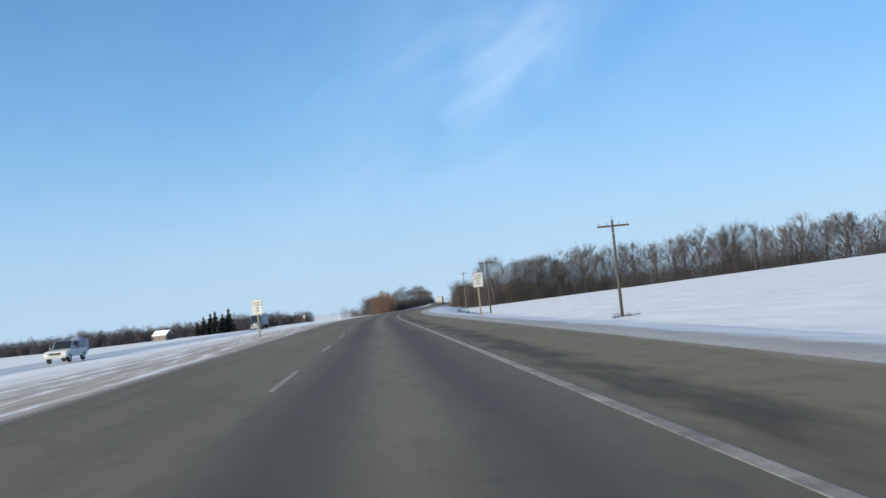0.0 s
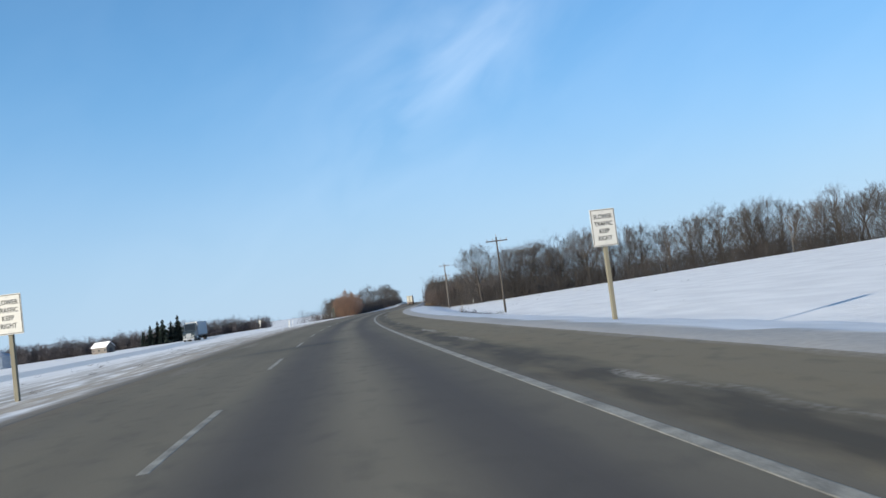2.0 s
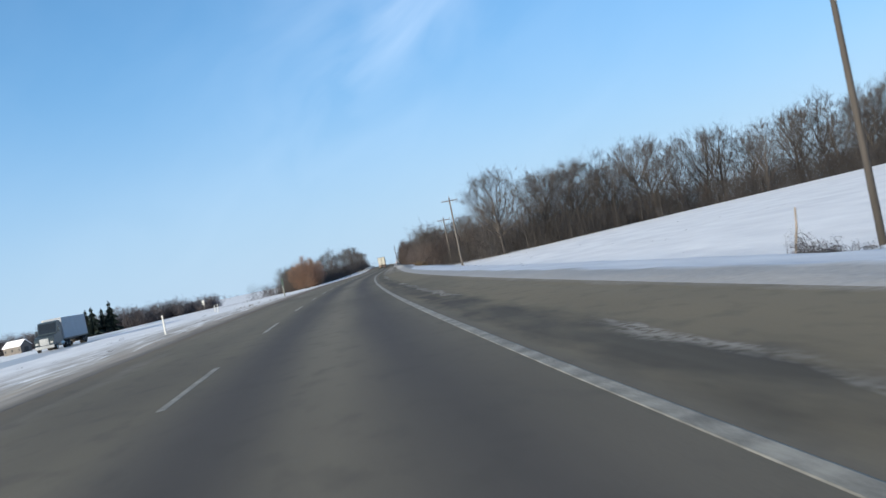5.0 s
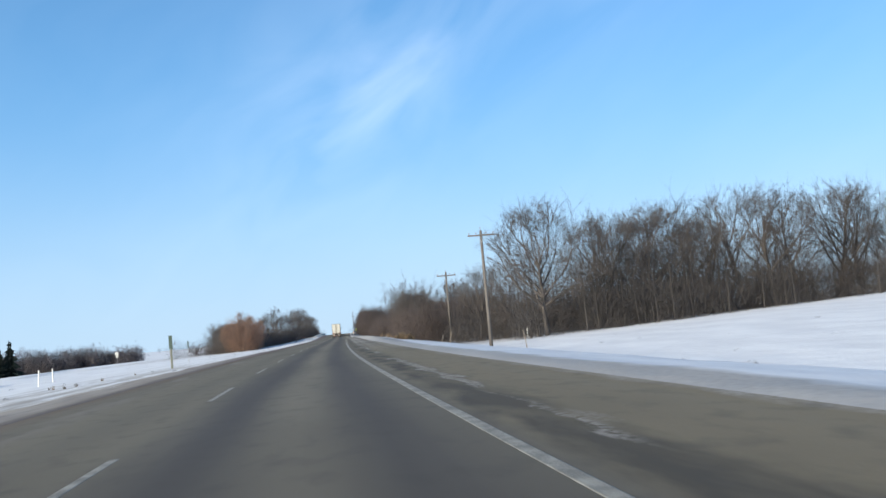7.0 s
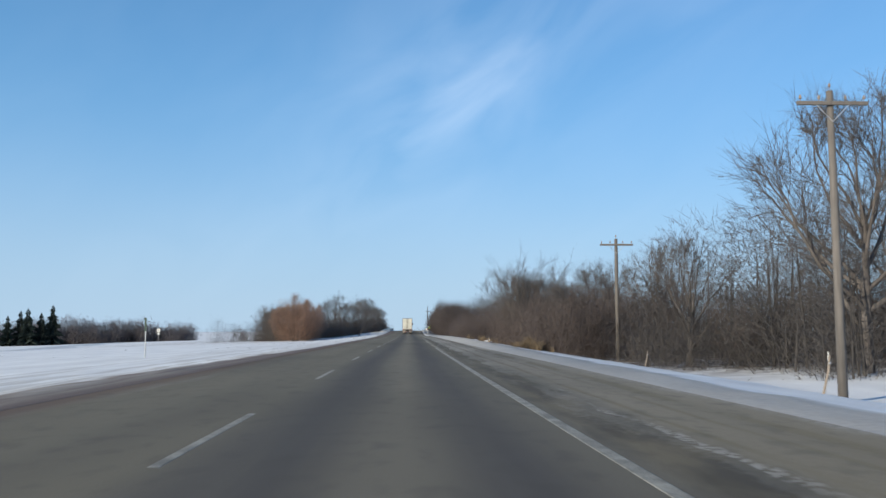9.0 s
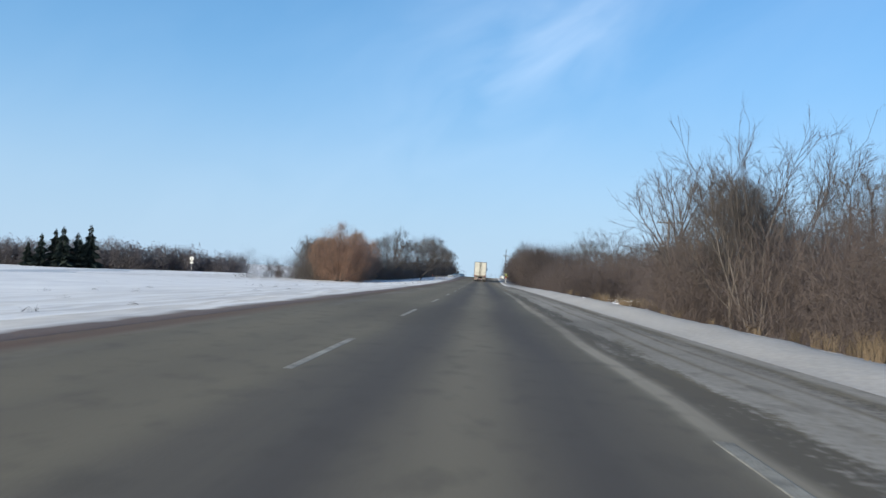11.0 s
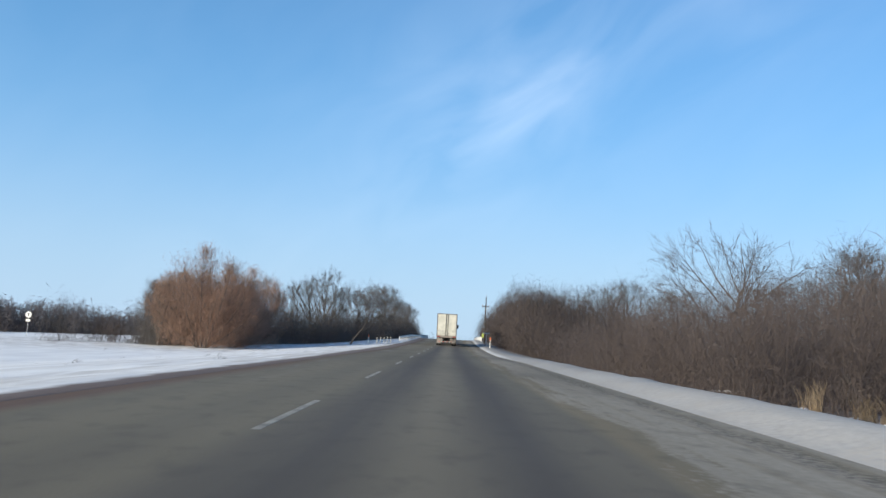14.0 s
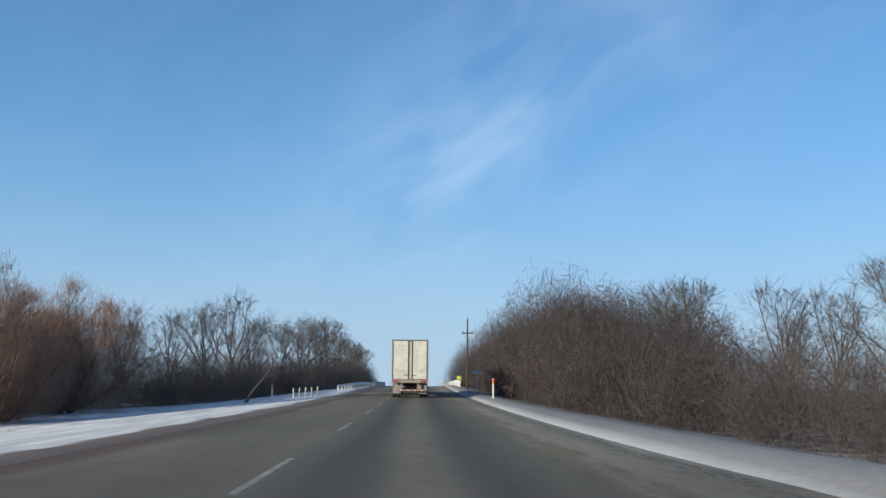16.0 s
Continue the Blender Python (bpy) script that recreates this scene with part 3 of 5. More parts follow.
def other_carriageway():
    S = np.arange(-380, 640, 8.0)
    cols = np.array([-4.3, -4.2, -1.4, 1.4, 4.2, 4.3])
    v, uv = [], []
    for s in S:
        for c in cols:
            x = float(other_road(s)) + c
            px, py = place(s, x)
            v.append((float(px), float(py), float(ground_z(s, other_road(s))) + (0.02 if abs(c) < 4.25 else -0.1)))
            uv.append((c - 1.8, s))
    n = len(cols)
    f = [(r * n + i, r * n + i + 1, r * n + n + i + 1, r * n + n + i) for r in range(len(S) - 1) for i in range(n - 1)]
    me = bpy.data.meshes.new("road_2")
    me.from_pydata(v, [], f)
    lay = me.uv_layers.new(name="lay")
    lay.data.foreach_set("uv", [c for q in f for i in q for c in uv[i]])
    me.materials.append(WETROAD)
    tagged(new("road_2", me), "snow-dusted whitish opposite carriageway across the snowy median", "road", kind="structure")


other_carriageway()


def ribbon(x, s0, s1, width, lift, step=4.0):
    sh = Shape()
    rows = np.linspace(s0, s1, max(2, int((s1 - s0) / step) + 1))
    for s in rows:
        for dx, dz in ((-width / 2 - 0.012, -0.001), (-width / 2, lift), (width / 2, lift), (width / 2 + 0.012, -0.001)):
            px, py = place(s, x + dx)
            sh.v.append((float(px), float(py), float(road_height(s, np.float64(x))) + dz))
    sh.f = [(r * 4 + i, r * 4 + i + 1, r * 4 + 4 + i + 1, r * 4 + 4 + i) for r in range(len(rows) - 1) for i in range(3)]
    return sh


part("edge_line", ribbon(1.85, -60, 262, 0.12, 0.002), LINE, road)
DASH_START, DASH_STEP, DASH_LONG = -6.43, 12.319, 4.4
for k in range(-3, 46):
    s0 = DASH_START + k * DASH_STEP
    part("lane_dash", ribbon(-1.83, s0, s0 + DASH_LONG, 0.085, 0.002, 1.5), LINE, road)


# ---- trees ----
def limb(sh, rng, p, d, length, r0, r1, segs, sides, wander, rise):
    """One bent, tapering branch; returns its joints and their directions."""
    joints = []
    rings = []
    q, e = p.copy(), d.normalized()
    for i in range(segs + 1):
        t = i / segs
        r = r0 + (r1 - r0) * t
        a = e.orthogonal().normalized()
        b = e.cross(a)
        rings.append(len(sh.v))
        sh.v += [tuple(q + (a * math.cos(2 * math.pi * k / sides) + b * math.sin(2 * math.pi * k / sides)) * r) for k in range(sides)]
        joints.append((q.copy(), e.copy(), r))
        q = q + e * (length / segs)
        e = (e + Vector((rng.gauss(0, wander), rng.gauss(0, wander), rng.gauss(0, wander) + rise))).normalized()
    for i in range(segs):
        for k in range(sides):
            sh.f.append((rings[i] + k, rings[i] + (k + 1) % sides, rings[i + 1] + (k + 1) % sides, rings[i + 1] + k))
    return joints


def off(rng, e, angle):
    """A direction at about that angle from e, turned at random round it."""
    a = e.orthogonal().normalized()
    b = e.cross(a)
    t = rng.uniform(0, 2 * math.pi)
    w = angle * rng.uniform(0.7, 1.25)
    return (e * math.cos(w) + (a * math.cos(t) + b * math.sin(t)) * math.sin(w)).normalized()


def sliver(sh, rng, p, d, length, r):
    """A fine pointed twig."""
    side = Vector((rng.gauss(0, 1), rng.gauss(0, 1), rng.gauss(0, 1))).cross(d).normalized() * r
    k = len(sh.v)
    tip = p + d * length
    sh.v += [tuple(p - side), tuple(p + side), tuple(tip)]
    sh.f.append((k, k + 1, k + 2))


def reach(p, d, centre, wide, high):
    """How far it is from p along d to the outside of a round crown."""
    a = Vector(((p.x - centre.x) / wide, (p.y - centre.y) / wide, (p.z - centre.z) / high))
    b = Vector((d.x / wide, d.y / wide, d.z / high))
    A, B, C = b.dot(b), a.dot(b), a.dot(a) - 1
    root = B * B - A * C
    return max(0.0, (-B + math.sqrt(root)) / A) if root > 0 else 0.0


def broad_tree(seed, height, fork=0.3, limbs=11, spread=1.0, twig=0.012, kids=(7, 6, 6), girth=0.024, wide=0.40, deep=0.40):
    """A bare round-crowned tree: the trunk with its limbs, and the crown of boughs and twigs."""
    rng = random.Random(seed)
    wood, crown = Shape(), Shape()
    centre, wide, high = Vector((0, 0, height * (1 - deep))), height * wide, height * deep
    trunk = limb(wood, rng, Vector((0, 0, -0.15)), Vector((rng.gauss(0, 0.05), rng.gauss(0, 0.05), 1)), height * 0.62, height * girth, height * girth * 0.3, 8, 7, 0.06, 0.03)
    turn = rng.uniform(0, 6.28)
    for i in range(limbs):
        t = fork + (1 - fork) * (i + rng.random() * 0.6) / limbs
        q, e, r = trunk[min(8, int(t * 8.5))]
        turn += 2.4 + rng.gauss(0, 0.35)
        w = spread * (1.12 - 0.85 * t) * rng.uniform(0.85, 1.15)
        d = Vector((math.cos(turn) * math.sin(w), math.sin(turn) * math.sin(w), math.cos(w)))
        long_ = max(height * 0.15, reach(q, (d + Vector((0, 0, 0.25))).normalized(), centre, wide, high) * rng.uniform(0.86, 1.04))
        arm = limb(wood, rng, q, d, long_, max(r * 0.62, 0.05), 0.028, 7, 5, 0.13, 0.08)
        for _ in range(kids[0] + int(long_ / height * 8)):
            q1, e1, r1 = arm[rng.choice((1, 2, 3, 4, 5, 5, 6, 6, 7))]
            d1 = off(rng, e1, 0.58)
            l1 = min(long_ * rng.uniform(0.28, 0.55), 0.3 + reach(q1, d1, centre, wide, high) * 1.05)
            bough = limb(crown, rng, q1, d1, l1, max(r1 * 0.5, 0.022), 0.013, 4, 3, 0.15, 0.06)
            for _ in range(kids[1]):
                q2, e2, r2 = bough[rng.randint(1, 4)]
                l2 = max(0.35, l1 * rng.uniform(0.3, 0.6))
                small = limb(crown, rng, q2, off(rng, e2, 0.55), l2, 0.014, twig * 0.6, 1, 3, 0.12, 0.05)
                for _ in range(kids[2]):
                    q3, e3, r3 = small[0]
                    q3 = q3.lerp(small[1][0], rng.uniform(0.3, 1.0))
                    sliver(crown, rng, q3, off(rng, e3, 0.5), l2 * rng.uniform(0.45, 1.0) + 0.15, twig * 0.8)
    return wood, crown


def scrub_clump(seed, height, stems=14, lean=0.35, kids=(7, 14), twig=0.010, girth=0.026):
    """A thicket clump: many thin stems from the ground with fine twigs."""
    rng = random.Random(seed)
    wood, crown = Shape(), Shape()
    for _ in range(stems):
        a, r = rng.uniform(0, 2 * math.pi), rng.uniform(0.1, 1.3)
        d = Vector((math.cos(a) * lean * rng.random(), math.sin(a) * lean * rng.random(), 1))
        hgt = height * rng.uniform(0.6, 1.0)
        stem = limb(wood, rng, Vector((math.cos(a) * r, math.sin(a) * r, -0.15)), d, hgt, girth, 0.010, 6, 4, 0.27, 0.05)
        for _ in range(kids[0]):
            q, e, r1 = stem[rng.choice((1, 2, 3, 4, 5, 6))]
            l1 = hgt * rng.uniform(0.18, 0.36)
            br = limb(crown, rng, q, off(rng, e, 0.6), l1, 0.015, twig, 3, 3, 0.15, 0.06)
            for _ in range(kids[1]):
                q2, e2, r2 = br[rng.randint(0, 3)]
                sliver(crown, rng, q2, off(rng, e2, 0.7), l1 * rng.uniform(0.3, 0.7), twig)
    return wood, crown


def tree_kind(name, pair, bark, twigs, label, category, group):
    """The first of a kind, set apart to be copied; it takes the first place given."""
    ob = thing(name, Matrix(), label, category, group)
    part("trunk", pair[0], bark, ob, smooth_=True)
    part("crown", pair[1], twigs, ob)
    return ob


class Kind:
    """A kind of plant: its first one is put in place, the next ones are copies."""

    def __init__(self, *given):
        self.first, self.used = tree_kind(*given), False

    def put(self, m):
        if not self.used:
            self.used = True
            self.first.matrix_world = m
            return self.first
        return copy_thing(self.first, m @ Matrix.Diagonal((1, 1, 1, 1)))


def plant(kind, s, x, turn, size, lean=0.0, dz=-0.05):
    px, py = place(s, x)
    m = Matrix.LocRotScale((float(px), float(py), float(ground_z(s, x)) + dz), Euler((lean, lean * 0.6, radians(turn))), None)
    ob = kind.put(m)
    ob.scale = (size, size, size)
    return ob


R = random.Random(11)
TREES = [Kind("bare_tree", broad_tree(20 + i, 15.0, fork=0.26 + 0.05 * (i % 3), limbs=10 + i % 3, spread=0.95 + 0.07 * (i % 4), wide=0.36 + 0.03 * (i % 3), deep=0.37 + 0.02 * (i % 2)),
              BARK, TWIG, "tall bare grey-brown deciduous tree in the winter wood", "tree", "bare trees of the woods") for i in range(6)]
CLUMPS = [Kind("bare_shrub", scrub_clump(50 + i, 5.0, stems=12 + i % 4, lean=0.3 + 0.1 * (i % 3), kids=(8, 12), twig=0.007, girth=0.019), SCRUB, SCRUB,
               "leafless red-brown shrub of a dense roadside thicket", "shrub", "shrubs of the thicket") for i in range(5)]

# the wood beyond the right-hand field: its front rows
oak = Kind("oak_tree", broad_tree(64, 14.6, fork=0.30, limbs=14, spread=1.12, twig=0.011, kids=(8, 7, 6), girth=0.024, wide=0.42, deep=0.40), BARK, TWIG,
           "large bare oak with a wide round crown by the wood", "tree", "oaks along the edge of the wood")
plant(oak, 250.5, 22.7, 80, 0.93)
plant(oak, 254, 30.6, 200, 0.82)
plant(oak, 255, 36.6, 305, 0.85)
plant(TREES[0], 262, 17.5, 60, 0.52)
for row, (s0, dx, scale) in enumerate(((258, 7.6, 0.87), (266, 7.8, 0.92))):
    x = 38.0 - row * 4
    while x < 185:
        kind = R.choice(TREES)
        plant(oak if row == 0 and int(x * 7) % 5 < 2 else kind, s0 + R.uniform(-3, 3), x, R.uniform(0, 360), (scale + 0.05 * float(smooth(34, 62, x))) * R.uniform(0.78, 1.06), R.gauss(0, 0.03))
        x += dx * R.uniform(0.6, 1.4)
x = 20.0
while x < 120:
    plant(R.choice(CLUMPS), 256 + R.uniform(-2, 6), x, R.uniform(0, 360), R.uniform(0.7, 1.15), R.gauss(0, 0.05))
    x += R.uniform(1.4, 2.8)

# the thicket along the road and the trees that rise from it
def open_ground(s, x):
    """Whether this is the clearing by the pole, or the foot of the many-stemmed tree, where no brush grows."""
    return (309.0 + (x - 10.9) * 2.8 < s < 357 and x < 16.8) or (290.6 < s < 297 and x < 13.4)


s = 270.0
while s < 486:
    edge = float(np.interp(s, [400, 425, 470], [10.6, 9.3, 9.0]))
    front = float(np.interp(s, [316, 330, 390, 402, 412, 428, 440], [0.84, 0.74, 0.78, 0.60, 0.60, 1.0, 1.15]))
    for x, tall in ((edge + R.uniform(-0.4, 0.6), front), (edge + 3.4 + R.uniform(-0.8, 0.8), front + 0.1)):
        if open_ground(s, x):
            continue
        plant(R.choice(CLUMPS), s + R.uniform(-0.8, 0.8), x, R.uniform(0, 360), tall * R.uniform(0.85, 1.12), R.gauss(0, 0.06))
    s += R.uniform(3.2, 4.8)
for s, x, size in ((281, 17, 0.50), (300, 19, 0.55), (312, 22, 0.58), (292, 26, 0.7), (276, 20, 0.55),
                   (330, 24, 0.55), (345, 21, 0.48), (360, 22, 0.46), (372, 20, 0.48), (392, 30, 0.55), (390.5, 21.8, 0.44), (421, 24, 0.54), (379, 23.5, 0.54), (463, 26.5, 0.76), (424, 20, 0.36), (438, 24.4, 0.56), (438, 28.2, 0.54), (440, 11.5, 0.52), (455, 22, 0.68),
                   (449, 13, 0.56), (458, 11, 0.5), (466, 13, 0.52), (474, 10.5, 0.45), (404, 38, 0.6), (426, 37, 0.62), (350, 33, 0.55)):
    plant(TREES[int(s) % 6], s, x, s * 37 % 360, size, 0.0)

def vase_tree(seed, height, stems=12):
    """A bare tree of many slim stems that lean out from one foot."""
    rng = random.Random(seed)
    wood, crown = Shape(), Shape()
    for i in range(stems):
        a = i * 2.4 + rng.uniform(-0.3, 0.3)
        w = 0.10 + 0.55 * (i + rng.random()) / stems
        d = Vector((math.cos(a) * math.sin(w), math.sin(a) * math.sin(w), math.cos(w)))
        long_ = height * rng.uniform(0.8, 1.02) * (1.06 - 0.18 * w)
        stem = limb(wood, rng, Vector((math.cos(a) * 0.3, math.sin(a) * 0.3, -0.15)), d, long_, rng.uniform(0.04, 0.066), 0.014, 9, 5, 0.08, 0.03)
        for _ in range(13):
            q, e, r = stem[rng.choice((3, 4, 5, 5, 6, 6, 7, 7, 8, 9))]
            l1 = height * rng.uniform(0.14, 0.30)
            bough = limb(crown, rng, q, off(rng, e, 0.55), l1, max(r * 0.5, 0.016), 0.009, 4, 3, 0.12, 0.08)
            for _ in range(6):
                q2, e2, r2 = bough[rng.randint(1, 4)]
                l2 = l1 * rng.uniform(0.3, 0.6)
                small = limb(crown, rng, q2, off(rng, e2, 0.5), l2, 0.009, 0.006, 1, 3, 0.1, 0.05)
                for _ in range(5):
                    sliver(crown, rng, small[0][0].lerp(small[1][0], rng.uniform(0.3, 1.0)), off(rng, small[0][1], 0.5), l2 * rng.uniform(0.4, 0.9) + 0.1, 0.006)
    return wood, crown


# the many-stemmed tree that leans out over the ditch
vase = Kind("many_stemmed_tree", vase_tree(31, 8.6), BARK, TWIG, "bare tree of many slim dark stems leaning out over the ditch", "tree", "")
plant(vase, 294.0, 12.0, 30, 0.90)
lone = Kind("lone_tree", broad_tree(58, 15.0, fork=0.52, limbs=12, spread=1.85, twig=0.014, kids=(5, 4, 5), girth=0.022, wide=0.46, deep=0.29), BARK, TWIG,
            "bare dark tree whose wide crown rises above the thicket", "tree", "")
plant(lone, 388.6, 19.0, 40, 0.69)
broad = Kind("spreading_tree", broad_tree(77, 9.6, fork=0.10, limbs=15, spread=1.05, twig=0.008, kids=(5, 5, 5), girth=0.015, wide=0.52, deep=0.47), BARK, TWIG,
             "bare many-stemmed tree spreading over the roadside ditch", "tree", "")
plant(broad, 276.5, 19.5, 200, 0.62)
plant(broad, 307.8, 12.3, 110, 0.90)
slender = Kind("slender_tree", broad_tree(91, 10.5, fork=0.16, limbs=13, spread=0.72, twig=0.009, kids=(7, 6, 7), girth=0.012, wide=0.36, deep=0.44), PALEBARK, TWIG,
               "slim pale-stemmed bare tree at the edge of a thicket", "tree", "slim trees at the thicket edges")
for s, x, turn, size, lean in ((297.2, 11.8, 15, 0.66, -0.10), (302.4, 13.4, 140, 0.66, 0.08), (303, 14.2, 310, 0.7, -0.08), (281.0, 13.5, 190, 0.55, 0.1), (277.0, 12.6, 90, 0.5, -0.05)):
    plant(slender, s, x, turn, size, lean)
for s, x, turn, size in ((434, -35.0, 20, 0.74), (437, -33.4, 140, 0.80), (439, -36.6, 250, 0.70), (441, -34.4, 320, 0.78)):
    plant(slender, s, x, turn, size)

# the wood on the left
def left_front(s):
    """How far left the wood across the road begins."""
    return float(np.interp(s, [425, 452, 465, 478, 500, 540, 600], [-34, -32, -24.5, -21.5, -17, -13.5, -11.5]))


for s, x, size in ((458, -31, 0.58), (466, -29, 0.55), (474, -26.5, 0.62), (484, -25, 0.74), (492, -23.5, 0.84), (500, -22, 0.70), (508, -20.5, 0.66), (518, -19, 0.72), (530, -18, 0.80),
                   (541, -17, 0.84), (552, -16, 0.74), (562, -16, 0.70), (575, -14, 0.62), (590, -15, 0.66), (455, -40, 0.62), (470, -38, 0.62), (441, -38, 0.50), (480, -33, 0.70)):
    plant(TREES[int(s * 7) % 6], s, x, s * 53 % 360, size, 0.0)
for i in range(55):
    s = R.uniform(434, 600)
    plant(R.choice(CLUMPS), s, left_front(s) - R.random() ** 1.5 * 16, R.uniform(0, 360), R.uniform(0.6, 1.0), R.gauss(0, 0.06))


def russet_tree(seed, height):
    """A dense dome-shaped tree that has kept its dead leaves."""
    rng = random.Random(seed)
    wood, crown, leaves = Shape(), Shape(), Shape()
    tips = []
    centre, wide, high = Vector((0, 0, height * 0.42)), height * 0.54, height * 0.57
    for k in range(15):
        a = k * 2.4 + rng.uniform(-0.2, 0.2)
        w = 1.12 * (k + 0.5) / 15
        d = Vector((math.cos(a) * math.sin(w), math.sin(a) * math.sin(w), math.cos(w)))
        p = Vector((math.cos(a) * 0.4, math.sin(a) * 0.4, -0.15))
        stem = limb(wood, rng, p, d, reach(p, (d + Vector((0, 0, 0.2))).normalized(), centre, wide, high) * rng.uniform(0.85, 1.0), 0.09, 0.02, 7, 5, 0.05, 0.04)
        for _ in range(22):
            q, e, r = stem[rng.randint(1, 7)]
            d1 = off(rng, e, 0.75)
            l1 = min(height * rng.uniform(0.10, 0.26), 0.2 + reach(q, d1, centre, wide, high))
            br = limb(crown, rng, q, d1, l1, 0.025, 0.012, 4, 3, 0.10, 0.22)
            tips += [(j[0], j[1]) for j in br]
            for _ in range(6):
                q2, e2, r2 = br[rng.randint(1, 4)]
                sliver(crown, rng, q2, off(rng, e2, 0.7), rng.uniform(0.3, 0.7), 0.012)
    for k in range(52000):
        if k % 3:
            q, e = rng.choice(tips)
            c = q + Vector((rng.gauss(0, 0.42), rng.gauss(0, 0.42), rng.gauss(0, 0.42)))
        else:
            a, z = rng.uniform(0, 2 * math.pi), rng.random() ** 0.8 * 0.75
            r = wide * math.sqrt(max(0.05, 1 - max(0.0, (z * height - centre.z) / high) ** 2)) * math.sqrt(rng.uniform(0.3, 1)) * (0.82 + 0.5 * min(z, 0.35))
            c, e = Vector((math.cos(a) * r, math.sin(a) * r, z * height)), Vector((math.cos(a) * 0.5, math.sin(a) * 0.5, 0.8))
        c.z = max(c.z, 0.1)
        d = (e * 0.6 + Vector((rng.gauss(0, 0.4), rng.gauss(0, 0.4), rng.uniform(0.2, 1.2)))).normalized()
        sliver(leaves, rng, c, d, rng.uniform(0.25, 0.65), rng.uniform(0.008, 0.018))
    return wood, crown, leaves


def put_russet():
    wood, crown, leaves = russet_tree(5, 11.4)
    first = thing("russet_tree", stand(431.0, -28.8), "dense dome-shaped tree holding its narrow dead russet leaves", "tree", "russet trees")
    part("trunk", wood, BARK, first, smooth_=True)
    part("crown", crown, TWIG, first)
    part("leaves", leaves, RUSSET, first, "narrow dead russet leaves")
    for s, x, size, turn in ((436.5, -26.6, 0.66, 200), (451.5, -28.6, 0.92, 20), (447.5, -31.5, 0.84, 110)):
        m = stand(s, x, turn)
        ob = copy_thing(first, m)
        ob.scale = (size, size, size)


put_russet()


def spruce(seed, height):
    rng = random.Random(seed)
    wood, crown = Shape(), Shape()
    wood.tube((0, 0, -0.2), (0, 0, height), height * 0.018, 0.02, 8)
    z = height * 0.06
    while z < height * 0.99:
        out = (1 - z / height) ** 0.85 * height * 0.33 * (0.8 + 0.3 * math.sin(z * 2.1 + seed)) + 0.3
        for k in range(12):
            a = rng.uniform(0, 2 * math.pi)
            r = out * rng.uniform(0.6, 1.15)
            p, q = Vector((0, 0, z)), Vector((math.cos(a) * r, math.sin(a) * r, z - r * rng.uniform(0.15, 0.4)))
            side = Vector((-math.sin(a), math.cos(a), 0)) * r * 0.24
            mid = (p + q) / 2 + Vector((0, 0, 0.10 * r))
            low = Vector((0, 0, -0.22 * r - 0.05))
            crown.add([p, mid + side, q, mid - side, mid + low], [(0, 1, 2), (0, 2, 3), (0, 4, 1), (1, 4, 2), (2, 4, 3), (3, 4, 0)])
        z += height * 0.018
    return wood, crown


SPRUCE = Kind("spruce_tree", spruce(3, 16.0), BARK, NEEDLE, "tall dark green spruce by the far wood", "tree", "dark spruces")
for s, x, size in ((577, -150.0, 1.06), (574, -153.4, 0.86), (571, -157.5, 0.98), (572, -161.0, 0.92), (569, -164.8, 0.80), (567, -168.6, 0.60), (581, -155.5, 0.72), (578, -159.5, 0.70)):
    plant(SPRUCE, s, x, s * 41 % 360, size)


def twig_mesh(name, stems, twigs, mat):
    """Many stems and fine pointed twigs as one mesh; each is its start, end and half width."""
    v, f, k = [], [], 0
    rng = np.random.default_rng(7)
    for (p, q, r), sides in ((stems, 4), (twigs, 2)):
        d = q - p
        d /= np.linalg.norm(d, axis=1, keepdims=True) + 1e-9
        a = np.cross(d, rng.normal(0, 1, d.shape))
        a /= np.linalg.norm(a, axis=1, keepdims=True) + 1e-9
        b = np.cross(d, a)
        r = np.reshape(r, (-1, 1))
        n = len(p)
        ring = [p + a * r, p - a * r, q] if sides == 2 else [p + a * r, p + b * r, p - a * r, p - b * r, q]
        m = len(ring)
        v.append(np.stack(ring, 1).reshape(-1, 3))
        i = np.arange(n)[:, None] * m + k
        f.append(np.concatenate([i + [[0, 1, 2]]] if sides == 2 else [i + [[j, (j + 1) % 4, 4]] for j in range(4)], 1).reshape(-1, 3))
        k += n * m
    v, f = np.concatenate(v), np.concatenate(f)
    me = bpy.data.meshes.new(name)
    me.vertices.add(len(v))
    me.vertices.foreach_set("co", v.ravel())
    me.loops.add(f.size)
    me.loops.foreach_set("vertex_index", f.ravel().astype(np.int32))
    me.polygons.add(len(f))
    me.polygons.foreach_set("loop_start", np.arange(len(f), dtype=np.int32) * 3)
    me.update(calc_edges=True)
    me.materials.append(mat)
    return me


